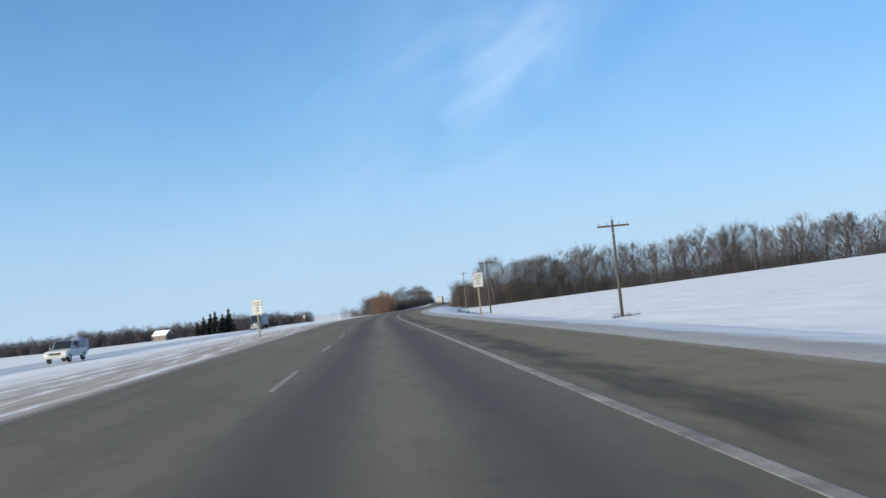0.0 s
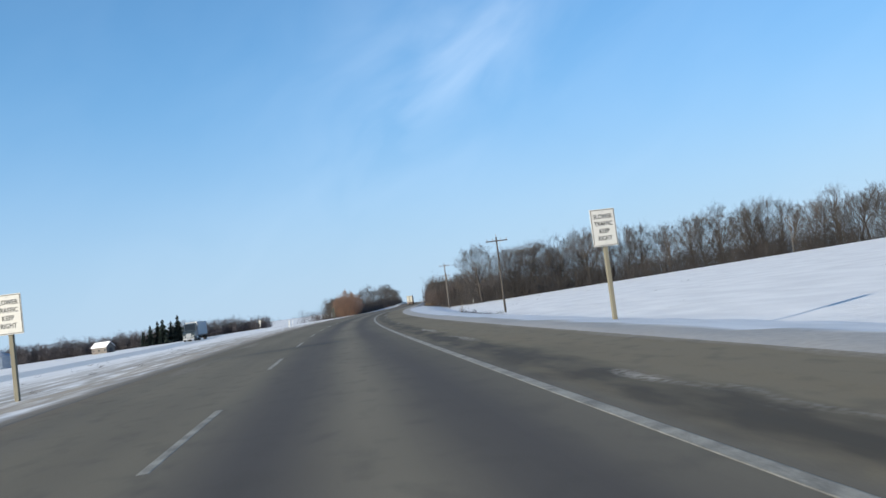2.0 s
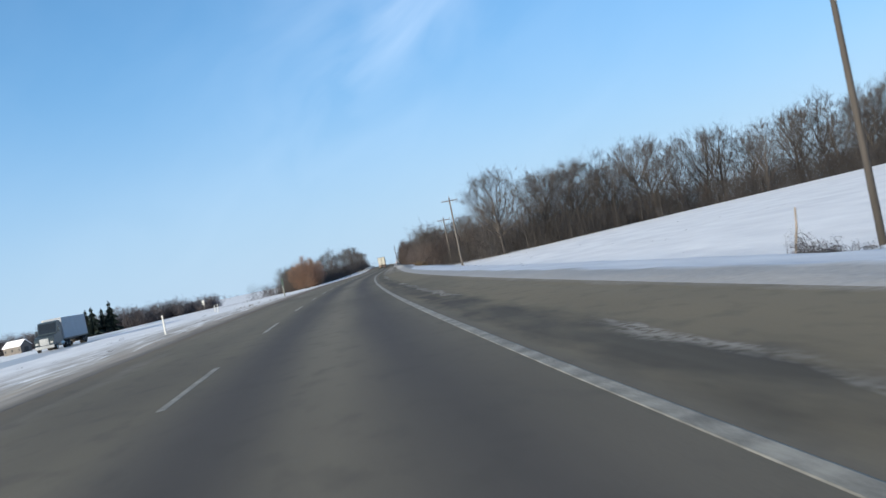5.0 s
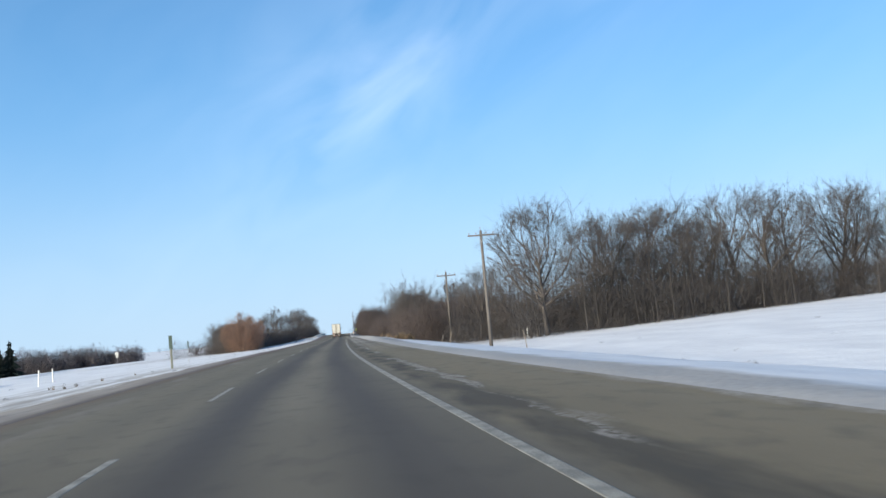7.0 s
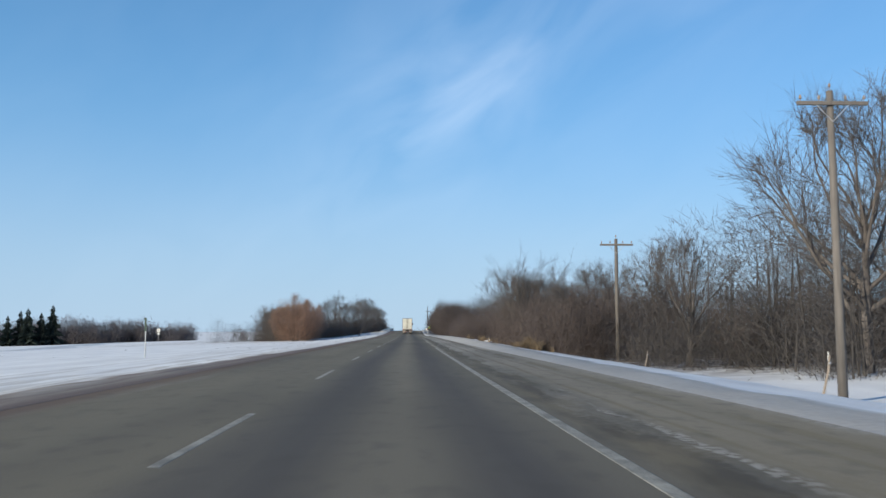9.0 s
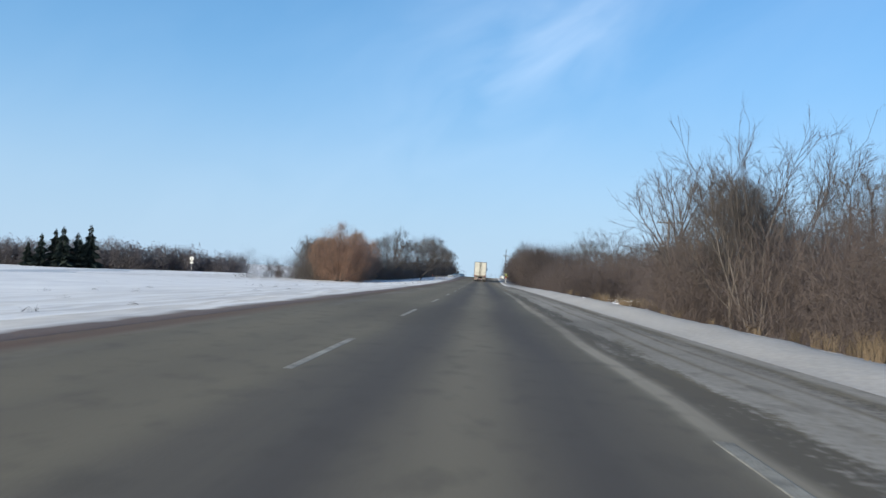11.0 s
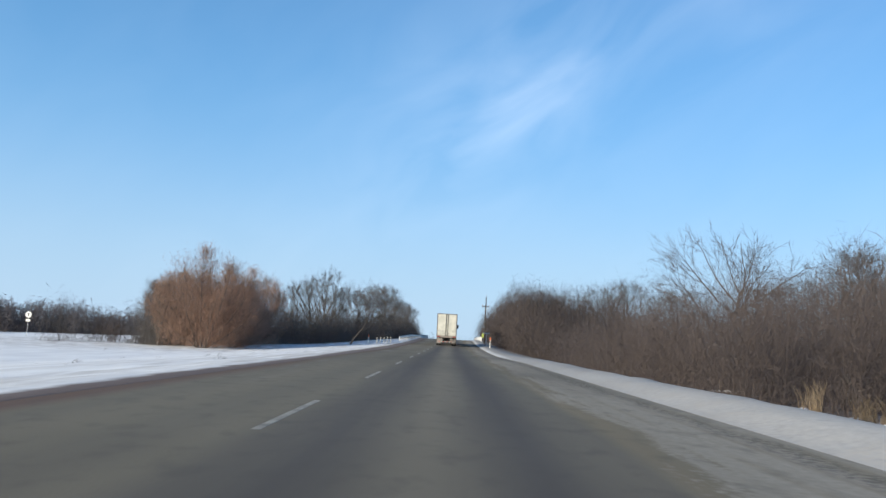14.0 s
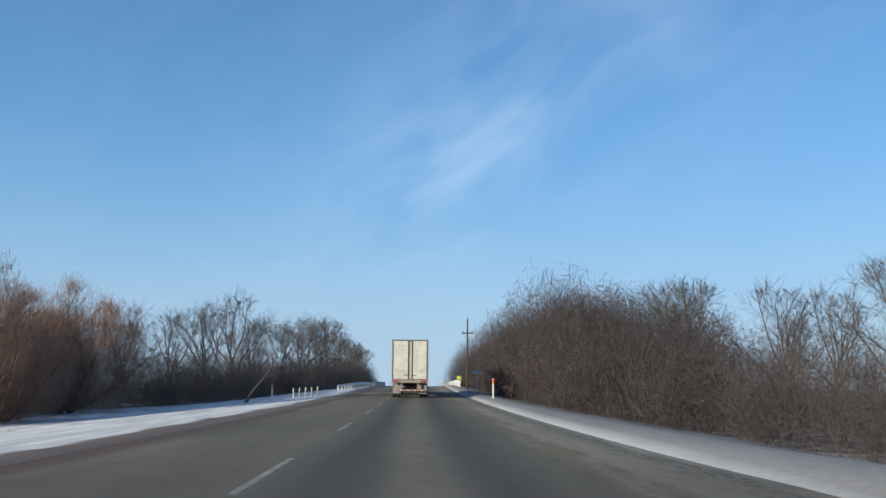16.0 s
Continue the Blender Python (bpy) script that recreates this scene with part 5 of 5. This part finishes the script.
def semi_truck(label, skin, cab_mat, m, length=15.8):
    """A tractor with a box trailer; the rear face is at y = 0 and it heads towards +y."""
    ob = thing("semi_truck", m, label, "truck")
    wide, floor, top = 2.6, 1.18, 4.12
    part("trailer_body", Shape().box((0, length / 2 + 0.06, (floor + top) / 2), (wide - 0.04, length - 0.04, top - floor), 0.03), skin, ob)
    part("rear_frame", Shape().box((-wide / 2 + 0.05, 0.03, (floor + top) / 2), (0.10, 0.14, top - floor), 0.012)
         .box((wide / 2 - 0.05, 0.03, (floor + top) / 2), (0.10, 0.14, top - floor), 0.012)
         .box((0, 0.03, top - 0.05), (wide - 0.2, 0.14, 0.10), 0.012), TRIM, ob, "grey door frame")
    part("rear_sill", Shape().box((0, 0.03, floor - 0.02), (wide, 0.18, 0.24), 0.02), MUDFLAP, ob, "dirty pale rear sill")
    for side in (-1, 1):
        door = part("rear_door", Shape().box((side * 0.60, -0.005, (floor + top) / 2 + 0.02), (1.17, 0.05, top - floor - 0.24), 0.012), skin, ob)
        part("lock_rod", Shape().tube((side * 0.13, -0.06, floor + 0.12), (side * 0.13, -0.06, top - 0.10), 0.032, n=8), DARKSTEEL, door, "dark lock rod")
        part("door_handle", Shape().box((side * 0.27, -0.075, floor + 0.40), (0.32, 0.03, 0.05), 0.008), TRIM, door)
        for z in (floor + 0.35, floor + 1.1, floor + 1.85, floor + 2.55):
            part("hinge", Shape().box((side * 1.20, -0.05, z), (0.14, 0.05, 0.06), 0.008), MUDFLAP, door)
        part("tail_lamp", Shape().box((side * 1.02, -0.075, floor - 0.02), (0.40, 0.03, 0.12), 0.01), REDLAMP, ob)
        part("mud_flap", Shape().box((side * 0.92, 0.42, 0.62), (0.60, 0.02, 0.66), 0.004), MUDFLAP, ob, "dirty pale mud flap")
        part("bumper_strut", Shape().box((side * 0.58, 0.12, 0.80), (0.11, 0.10, 0.58), 0.01), MUDFLAP, ob)
        part("side_rail", Shape().box((side * (wide / 2 - 0.02), length / 2, floor + 0.02), (0.05, length - 0.3, 0.16), 0.012), TRIM, ob)
    for x, z in ((-0.98, floor + 0.72), (-0.52, floor + 0.70)):
        d = 0.19
        part("placard", Shape().add([(x - d, -0.040, z), (x, -0.040, z - d), (x + d, -0.040, z), (x, -0.040, z + d),
                                     (x - d, -0.032, z), (x, -0.032, z - d), (x + d, -0.032, z), (x, -0.032, z + d)],
                                    [(0, 1, 2, 3), (7, 6, 5, 4), (0, 4, 5, 1), (1, 5, 6, 2), (2, 6, 7, 3), (3, 7, 4, 0)]), GREYMARK, ob, "faded diamond placard")
    part("notice", Shape().box((0.82, -0.036, floor + 0.68), (0.26, 0.012, 0.28)), GREYMARK, ob, "square grey notice")
    part("maker_mark", Shape().box((-0.75, -0.036, top - 0.42), (0.11, 0.012, 0.15)).box((-0.50, -0.036, top - 0.44), (0.30, 0.012, 0.09)), GREYMARK, ob, "faded grey mark")
    bar = part("under_guard", Shape().box((0, 0.10, 0.52), (2.1, 0.10, 0.11), 0.015), MUDFLAP, ob)
    for i in range(8):
        part("tape_block", Shape().box((-0.875 + i * 0.25, 0.045, 0.52), (0.12, 0.006, 0.07)), BANDTAPE if i % 2 == 0 else SIGNWHITE, bar)
    part("chassis", Shape().box((-0.45, length / 2 - 1, 0.98), (0.14, length - 3, 0.26), 0.01).box((0.45, length / 2 - 1, 0.98), (0.14, length - 3, 0.26), 0.01)
         .box((0, 2.2, 0.72), (0.9, 2.4, 0.25), 0.03), DARKSTEEL, ob)
    part("axle", Shape().tube((-1.0, 1.5, 0.5), (1.0, 1.5, 0.5), 0.08, n=10), DARKSTEEL, ob)
    part("axle", Shape().tube((-1.0, 2.75, 0.5), (1.0, 2.75, 0.5), 0.08, n=10), DARKSTEEL, ob)
    for y in (1.5, 2.75):
        for x in (-1.0, 1.0):
            dual_wheel(ob, x, y)
    for x in (-0.9, 0.9):
        part("landing_leg", Shape().box((x, length - 3.2, 0.65), (0.14, 0.14, 1.0), 0.01), DARKSTEEL, ob)
    # the tractor
    y0 = length + 0.5
    part("cab", Shape().prism([(y0, 1.1), (y0, 3.5), (y0 + 0.5, 3.85), (y0 + 1.7, 3.75), (y0 + 2.25, 2.75), (y0 + 2.45, 2.2), (y0 + 4.2, 1.95), (y0 + 4.45, 1.6), (y0 + 4.45, 0.75), (y0 + 3.0, 0.7)], -1.2, 1.2, True), cab_mat, ob)
    part("windscreen", Shape().prism([(y0 + 1.80, 3.55), (y0 + 2.26, 2.75), (y0 + 2.40, 2.33), (y0 + 2.42, 2.36), (y0 + 2.29, 2.78), (y0 + 1.84, 3.58)], -1.05, 1.05, True), GLASS, ob)
    part("bumper", Shape().box((0, y0 + 4.5, 0.62), (2.35, 0.25, 0.42), 0.06), RIM, ob)
    part("grille", Shape().box((0, y0 + 4.47, 1.3), (1.1, 0.06, 0.85), 0.02), RIM, ob)
    part("tractor_frame", Shape().box((0, y0 + 0.2, 0.85), (0.95, 7.0, 0.28), 0.02), DARKSTEEL, ob)
    for side in (-1, 1):
        part("headlamp", Shape().box((side * 0.92, y0 + 4.47, 1.15), (0.36, 0.08, 0.22), 0.03), SIGNWHITE, ob)
        part("side_window", Shape().box((side * 1.205, y0 + 1.55, 2.65), (0.02, 0.85, 0.7), 0.004), GLASS, ob)
        part("mirror", Shape().box((side * 1.42, y0 + 2.25, 2.6), (0.22, 0.08, 0.55), 0.03), cab_mat, ob)
        part("fuel_tank", Shape().tube((side * 0.95, y0 - 0.2, 0.75), (side * 0.95, y0 + 1.6, 0.75), 0.32, n=14), RIM, ob)
        part("exhaust_stack", Shape().tube((side * 1.0, y0 - 0.15, 1.1), (side * 1.0, y0 - 0.15, 4.0), 0.075, n=10), RIM, ob)
        part("fender", Shape().box((side * 1.0, y0 + 3.5, 1.22), (0.42, 1.3, 0.14), 0.05), cab_mat, ob)
        dual_wheel(ob, side * 1.0, y0 - 1.3)
        dual_wheel(ob, side * 1.0, y0 - 2.6)
        dual_wheel(ob, side * 1.05, y0 + 3.45, 0.5, 0.34)
    return ob


TRUCK_S = 441.8
tx, ty = place(TRUCK_S, -0.42)
semi_truck("dirty cream box trailer pulled by a tractor along the asphalt", TRAILER, CABDARK, pose(float(tx), float(ty), float(rise(TRUCK_S)) + 0.01, 0.55, 0, heading(TRUCK_S)))
semi_truck("grey box trailer with a dark tractor on the opposite road", VANGREY, CABDARK,
           stand(239, float(other_road(230)) - 1.9, 186, 0.04), 12.5)


def pickup(m):
    """A pickup with a cap on its bed, heading towards +y."""
    ob = thing("pickup_truck", m, "white and blue-grey pickup truck on the opposite road", "pickup truck")
    part("lower_body", Shape().prism([(-2.6, 0.45), (-2.65, 0.95), (-2.6, 1.08), (1.0, 1.1), (2.35, 1.0), (2.62, 0.85), (2.65, 0.45)], -0.93, 0.93, True), CARWHITE, ob)
    part("cabin", Shape().prism([(-0.75, 1.1), (-0.60, 1.80), (0.35, 1.82), (1.1, 1.1)], -0.80, 0.80, True), CARBLUE, ob)
    part("bed_cap", Shape().prism([(-2.55, 1.09), (-2.40, 1.72), (-0.85, 1.78), (-0.80, 1.09)], -0.84, 0.84, True), CARBLUE, ob)
    part("windscreen", Shape().prism([(0.40, 1.77), (1.05, 1.15), (1.08, 1.17), (0.43, 1.79)], -0.70, 0.70, True), GLASS, ob)
    part("bumper", Shape().box((0, 2.68, 0.52), (1.8, 0.14, 0.22), 0.03), RIM, ob)
    part("grille", Shape().box((0, 2.64, 0.78), (1.0, 0.06, 0.2), 0.02), DARKSTEEL, ob)
    for side in (-1, 1):
        part("headlamp", Shape().box((side * 0.70, 2.63, 0.80), (0.30, 0.06, 0.18), 0.02), SIGNWHITE, ob)
        part("side_window", Shape().box((side * 0.805, -0.1, 1.47), (0.02, 0.85, 0.42), 0.004), GLASS, ob)
        part("mirror", Shape().box((side * 1.0, 0.85, 1.25), (0.16, 0.08, 0.18), 0.02), CARBLUE, ob)
        for y in (-1.65, 1.75):
            w = part("wheel", Shape().wheel((0, 0, 0), 0.22, 0.22, n=14), RIM, ob, m=pose(side * 0.82, y, 0.37))
            part("tyre", Shape().wheel((0, 0, 0), 0.37, 0.24, n=20, inner=0.22), RUBBER, w)
    return ob


pickup(stand(71, float(other_road(71)) + 1.7, 180, 0.04))


# ---- farm buildings ----
def barn(s, x):
    ob = thing("barn", stand(s, x, 70), "old grey barn with a snow-covered roof by the far wood", "barn")
    L, W, H = 10, 6.4, 3.4
    part("wall", Shape().prism([(-W / 2, -0.5), (W / 2, -0.5), (W / 2, H), (0, H + 2.4), (-W / 2, H)], -L / 2, L / 2), BARNWALL, ob)
    for side in (-1, 1):
        part("roof", Shape().add([(side * (W / 2 + 0.4), -L / 2 - 0.3, H - 0.15), (side * (W / 2 + 0.4), L / 2 + 0.3, H - 0.15), (0, L / 2 + 0.3, H + 2.5), (0, -L / 2 - 0.3, H + 2.5),
                                  (side * (W / 2 + 0.4), -L / 2 - 0.3, H + 0.1), (side * (W / 2 + 0.4), L / 2 + 0.3, H + 0.1), (0, L / 2 + 0.3, H + 2.75), (0, -L / 2 - 0.3, H + 2.75)],
                                 [(0, 1, 2, 3), (7, 6, 5, 4), (0, 4, 5, 1), (1, 5, 6, 2), (2, 6, 7, 3), (3, 7, 4, 0)]), SNOWCAP, ob, "snow-covered roof slope")
    part("door", Shape().box((0, -L / 2 - 0.04, 1.3), (2.6, 0.08, 2.6), 0.02), DARKSTEEL, ob)
    for y in (-4, 0, 4):
        part("window", Shape().box((-W / 2 - 0.02, y, 1.7), (0.06, 0.9, 0.9), 0.01), GLASS, ob)


barn(512, -172)


def grain_bin(s, x):
    ob = thing("grain_bin", stand(s, x), "round bluish steel grain bin with a cone roof", "grain bin")
    sh = Shape()
    for i in range(9):
        sh.tube((0, 0, -0.3 + i * 0.55), (0, 0, 0.22 + i * 0.55), 3.0, 3.04, 24, False)
    part("wall", sh, BINSTEEL, ob)
    part("roof", Shape().tube((0, 0, 4.6), (0, 0, 6.4), 3.15, 0.35, 24), BINSTEEL, ob, "steel cone roof")
    part("cap", Shape().tube((0, 0, 6.4), (0, 0, 6.7), 0.4, 0.3, 12), BINSTEEL, ob)
    part("hatch", Shape().box((0, -3.02, 1.0), (0.8, 0.1, 1.4), 0.02), DARKSTEEL, ob)
    ob.scale = (1.6, 1.6, 1.2)


grain_bin(421, -181)


# ---- grass, fallen wood, weeds ----
def grass_tuft(seed, height, blades=46):
    rng = random.Random(seed)
    sh = Shape()
    for _ in range(blades):
        a, r = rng.uniform(0, 2 * math.pi), rng.random() ** 0.5 * 0.34
        p = Vector((math.cos(a) * r, math.sin(a) * r, -0.05))
        h = height * rng.uniform(0.5, 1.0)
        b = rng.uniform(0, 2 * math.pi)
        mid = p + Vector((math.cos(b) * h * 0.12, math.sin(b) * h * 0.12, h * 0.6))
        tip = mid + Vector((math.cos(b) * h * 0.22, math.sin(b) * h * 0.22, h * 0.36))
        sh.tube(p, mid, 0.010, 0.007, 3, False).tube(mid, tip, 0.007, 0.003, 3, False)
    return sh


TUFTS = [grass_tuft(i, 0.75 + 0.15 * i).mesh("grass_tuft", STRAW) for i in range(3)]


def tuft(s, x, size):
    m = stand(s, x, R.uniform(0, 360))
    ob = whole("grass_tuft", R.choice(TUFTS), STRAW, m, "tuft of tan dry grass in the ditch", "grass", "grass tufts in the ditch")
    ob.scale = (size, size, size * R.uniform(0.8, 1.3))


for _ in range(34):
    tuft(R.uniform(268, 280), R.uniform(8.2, 10.8), R.uniform(0.5, 1.0))
for _ in range(10):
    tuft(R.uniform(282, 306), R.uniform(9.2, 11.0), R.uniform(0.4, 0.7))
for _ in range(70):
    tuft(R.uniform(312, 354), R.uniform(9.8, 17), R.uniform(0.5, 1.15))
for _ in range(7):
    tuft(R.uniform(206, 222), R.uniform(-15.0, -12.2), R.uniform(0.18, 0.32))
# the first set, left of the road, stands in for shadows of snow drifts
brush_mass("field_weeds", "sparse low dark tufts in the snow, some dead weeds, some put for drift shadows", 16,
           [(R2.uniform(262, 420), -9.5 - R2.random() ** 1.6 * 30, R2.uniform(0.10, 0.28), 0.22) for _ in range(70)] + [(R2.uniform(90, 240), R2.uniform(8.5, 40), R2.uniform(0.08, 0.25), 0.2) for _ in range(46)]
           + [(R2.uniform(60, 230), -8.5 - R2.random() ** 1.6 * 14, R2.uniform(0.10, 0.3), 0.25) for _ in range(60)], UNDER, 26, 0.007, (0.1, 0.3))
brush_mass("dead_weeds", "low row of dark dead weeds in the snow by a pole", 15,
           [(126.5 + R2.uniform(-0.5, 0.5) + 4.6 * k, 11.0 + 4.6 * k + R2.uniform(-0.3, 0.3), R2.uniform(0.25, 0.75) * (1.2 - 0.7 * k), 0.35) for k in np.linspace(0, 1, 26)]
           + [(55.6 + R2.uniform(-0.6, 0.6), 17.9 + R2.uniform(-1.0, 1.3), R2.uniform(0.25, 0.6), 0.3) for _ in range(10)], UNDER, 70, 0.009, (0.15, 0.45))


def fallen_log(s, x, turn, length, r):
    ob = thing("fallen_log", stand(s, x, turn, r * 0.6), "fallen dead log with snow on top in the ditch", "log", "fallen logs")
    rng = random.Random(int(s * 10))
    log = Shape()
    limb(log, rng, Vector((-length / 2, 0, 0)), Vector((1, 0, 0.04)), length, r, r * 0.5, 6, 8, 0.05, 0.0)
    for _ in range(3):
        t = rng.uniform(-0.3, 0.4) * length
        limb(log, rng, Vector((t, 0, 0)), Vector((rng.uniform(-1, 1), rng.uniform(-1, 1), 1.2)), length * 0.3, r * 0.35, 0.02, 3, 5, 0.15, 0)
    part("trunk", log, DEADWOOD, ob, smooth_=True)
    cap = Shape()
    limb(cap, rng, Vector((-length * 0.44, 0, r * 0.55)), Vector((1, 0, 0.02)), length * 0.85, r * 0.7, r * 0.35, 6, 7, 0.05, 0.0)
    part("snow_cap", cap, SNOWCAP, ob, "snow lying on the log", smooth_=True)


for given in ((359, 16.6, 20, 4.2, 0.22), (356, 17.6, 100, 3.4, 0.2), (331, 15.6, 40, 1.8, 0.16), (334, 14.0, 120, 1.4, 0.15), (327, 14.6, 75, 1.6, 0.17), (324, 13.2, 10, 1.3, 0.14), (341, 16.4, 150, 2.2, 0.15), (352, 15.5, 30, 3.2, 0.20), (358, 17.0, 110, 2.6, 0.22), (362, 17.2, 75, 1.6, 0.3), (340, 14.5, 10, 2.4, 0.16), (347, 18, 140, 3.0, 0.18), (372, 14, 20, 2.5, 0.18)):
    fallen_log(*given)


def leaning_snag(s, x):
    ob = thing("leaning_snag", stand(s, x, 0) @ pose(0, 0, 0, 0, 32, 0), "leaning dead broken tree beside the road", "dead tree")
    rng = random.Random(9)
    sh = Shape()
    joints = limb(sh, rng, Vector((0, 0, -0.3)), Vector((0, 0, 1)), 3.9, 0.15, 0.05, 7, 7, 0.10, 0.0)
    for k in (4, 5, 7):
        limb(sh, rng, joints[k][0], off(rng, joints[k][1], 0.8), 1.3, 0.07, 0.02, 4, 5, 0.15, 0.0)
    part("trunk", sh, BARK, ob, smooth_=True)


leaning_snag(452, -14.0)


def boulder(s, x, r, seed):
    """A field stone half sunk in the ditch, with snow lying on it."""
    rng = random.Random(seed)
    bm = bmesh.new()
    bmesh.ops.create_icosphere(bm, subdivisions=2, radius=r)
    shift = Vector((rng.uniform(0, 50), rng.uniform(0, 50), rng.uniform(0, 50)))
    flat_ = (rng.uniform(0.8, 1.3), rng.uniform(0.8, 1.2), rng.uniform(0.55, 0.8))
    for v in bm.verts:
        k = 1 + 0.28 * noise.noise(v.co / r * 0.9 + shift)
        v.co = Vector((v.co.x * k * flat_[0], v.co.y * k * flat_[1], v.co.z * k * flat_[2]))
    me = bpy.data.meshes.new("stone")
    bm.to_mesh(me)
    cap = bm.copy()
    for v in cap.verts:
        v.co = v.co * 1.02 + Vector((0, 0, 0.03 * r))
    bmesh.ops.delete(cap, geom=[f for f in cap.faces if f.calc_center_median().z < 0.34 * r], context="FACES")
    snow_ = bpy.data.meshes.new("snow_cap")
    cap.to_mesh(snow_)
    bm.free()
    cap.free()
    for m_, mat in ((me, DEADWOOD), (snow_, SNOWCAP)):
        m_.materials.append(mat)
        m_.shade_smooth()
    ob = thing("boulder", stand(s, x, rng.uniform(0, 360), r * 0.02), "rough grey-brown stone capped with snow in the ditch", "boulder", "stones in the ditch")
    part("stone", me, DEADWOOD, ob)
    part("snow_cap", snow_, SNOWCAP, ob, "snow lying on the stone")


RB = random.Random(21)
for i in range(18):
    boulder(RB.uniform(322, 338), RB.uniform(10.6, 15.5), RB.uniform(0.14, 0.34), 100 + i)
for i in range(6):
    boulder(RB.uniform(346, 360), RB.uniform(10.2, 15.0), RB.uniform(0.14, 0.28), 140 + i)


def stump(s, x, height, seed):
    """A splintered pale tree stump with a broken side branch."""
    rng = random.Random(seed)
    ob = thing("tree_stump", stand(s, x, rng.uniform(0, 360)), "broken pale tree stump with a splintered top in the ditch", "stump", "broken stumps")
    sh = Shape()
    joints = limb(sh, rng, Vector((0, 0, -0.2)), Vector((rng.gauss(0, 0.15), rng.gauss(0, 0.15), 1)), height, 0.16, 0.10, 5, 8, 0.08, 0.0)
    for k in (3, 4):
        limb(sh, rng, joints[k][0], off(rng, joints[k][1], 0.9), height * 0.55, 0.07, 0.02, 4, 5, 0.15, 0.05)
    top, e, r = joints[-1]
    for _ in range(6):
        a = rng.uniform(0, 6.28)
        foot = top + Vector((math.cos(a) * r * 0.7, math.sin(a) * r * 0.7, -0.05))
        sh.tube(foot, foot + e * rng.uniform(0.12, 0.3), 0.03, 0.004, 4)
    part("trunk", sh, PALEBARK, ob, smooth_=True)
    cap = Shape()
    limb(cap, rng, joints[2][0] + Vector((0.05, -0.08, 0.05)), joints[2][1], height * 0.3, 0.09, 0.04, 4, 6, 0.06, 0.0)
    part("snow_cap", cap, SNOWCAP, ob, "snow stuck to the stump", smooth_=True)


stump(362, 15.6, 1.7, 4)
stump(366, 17.4, 1.4, 5)
stump(349, 13.2, 1.1, 6)
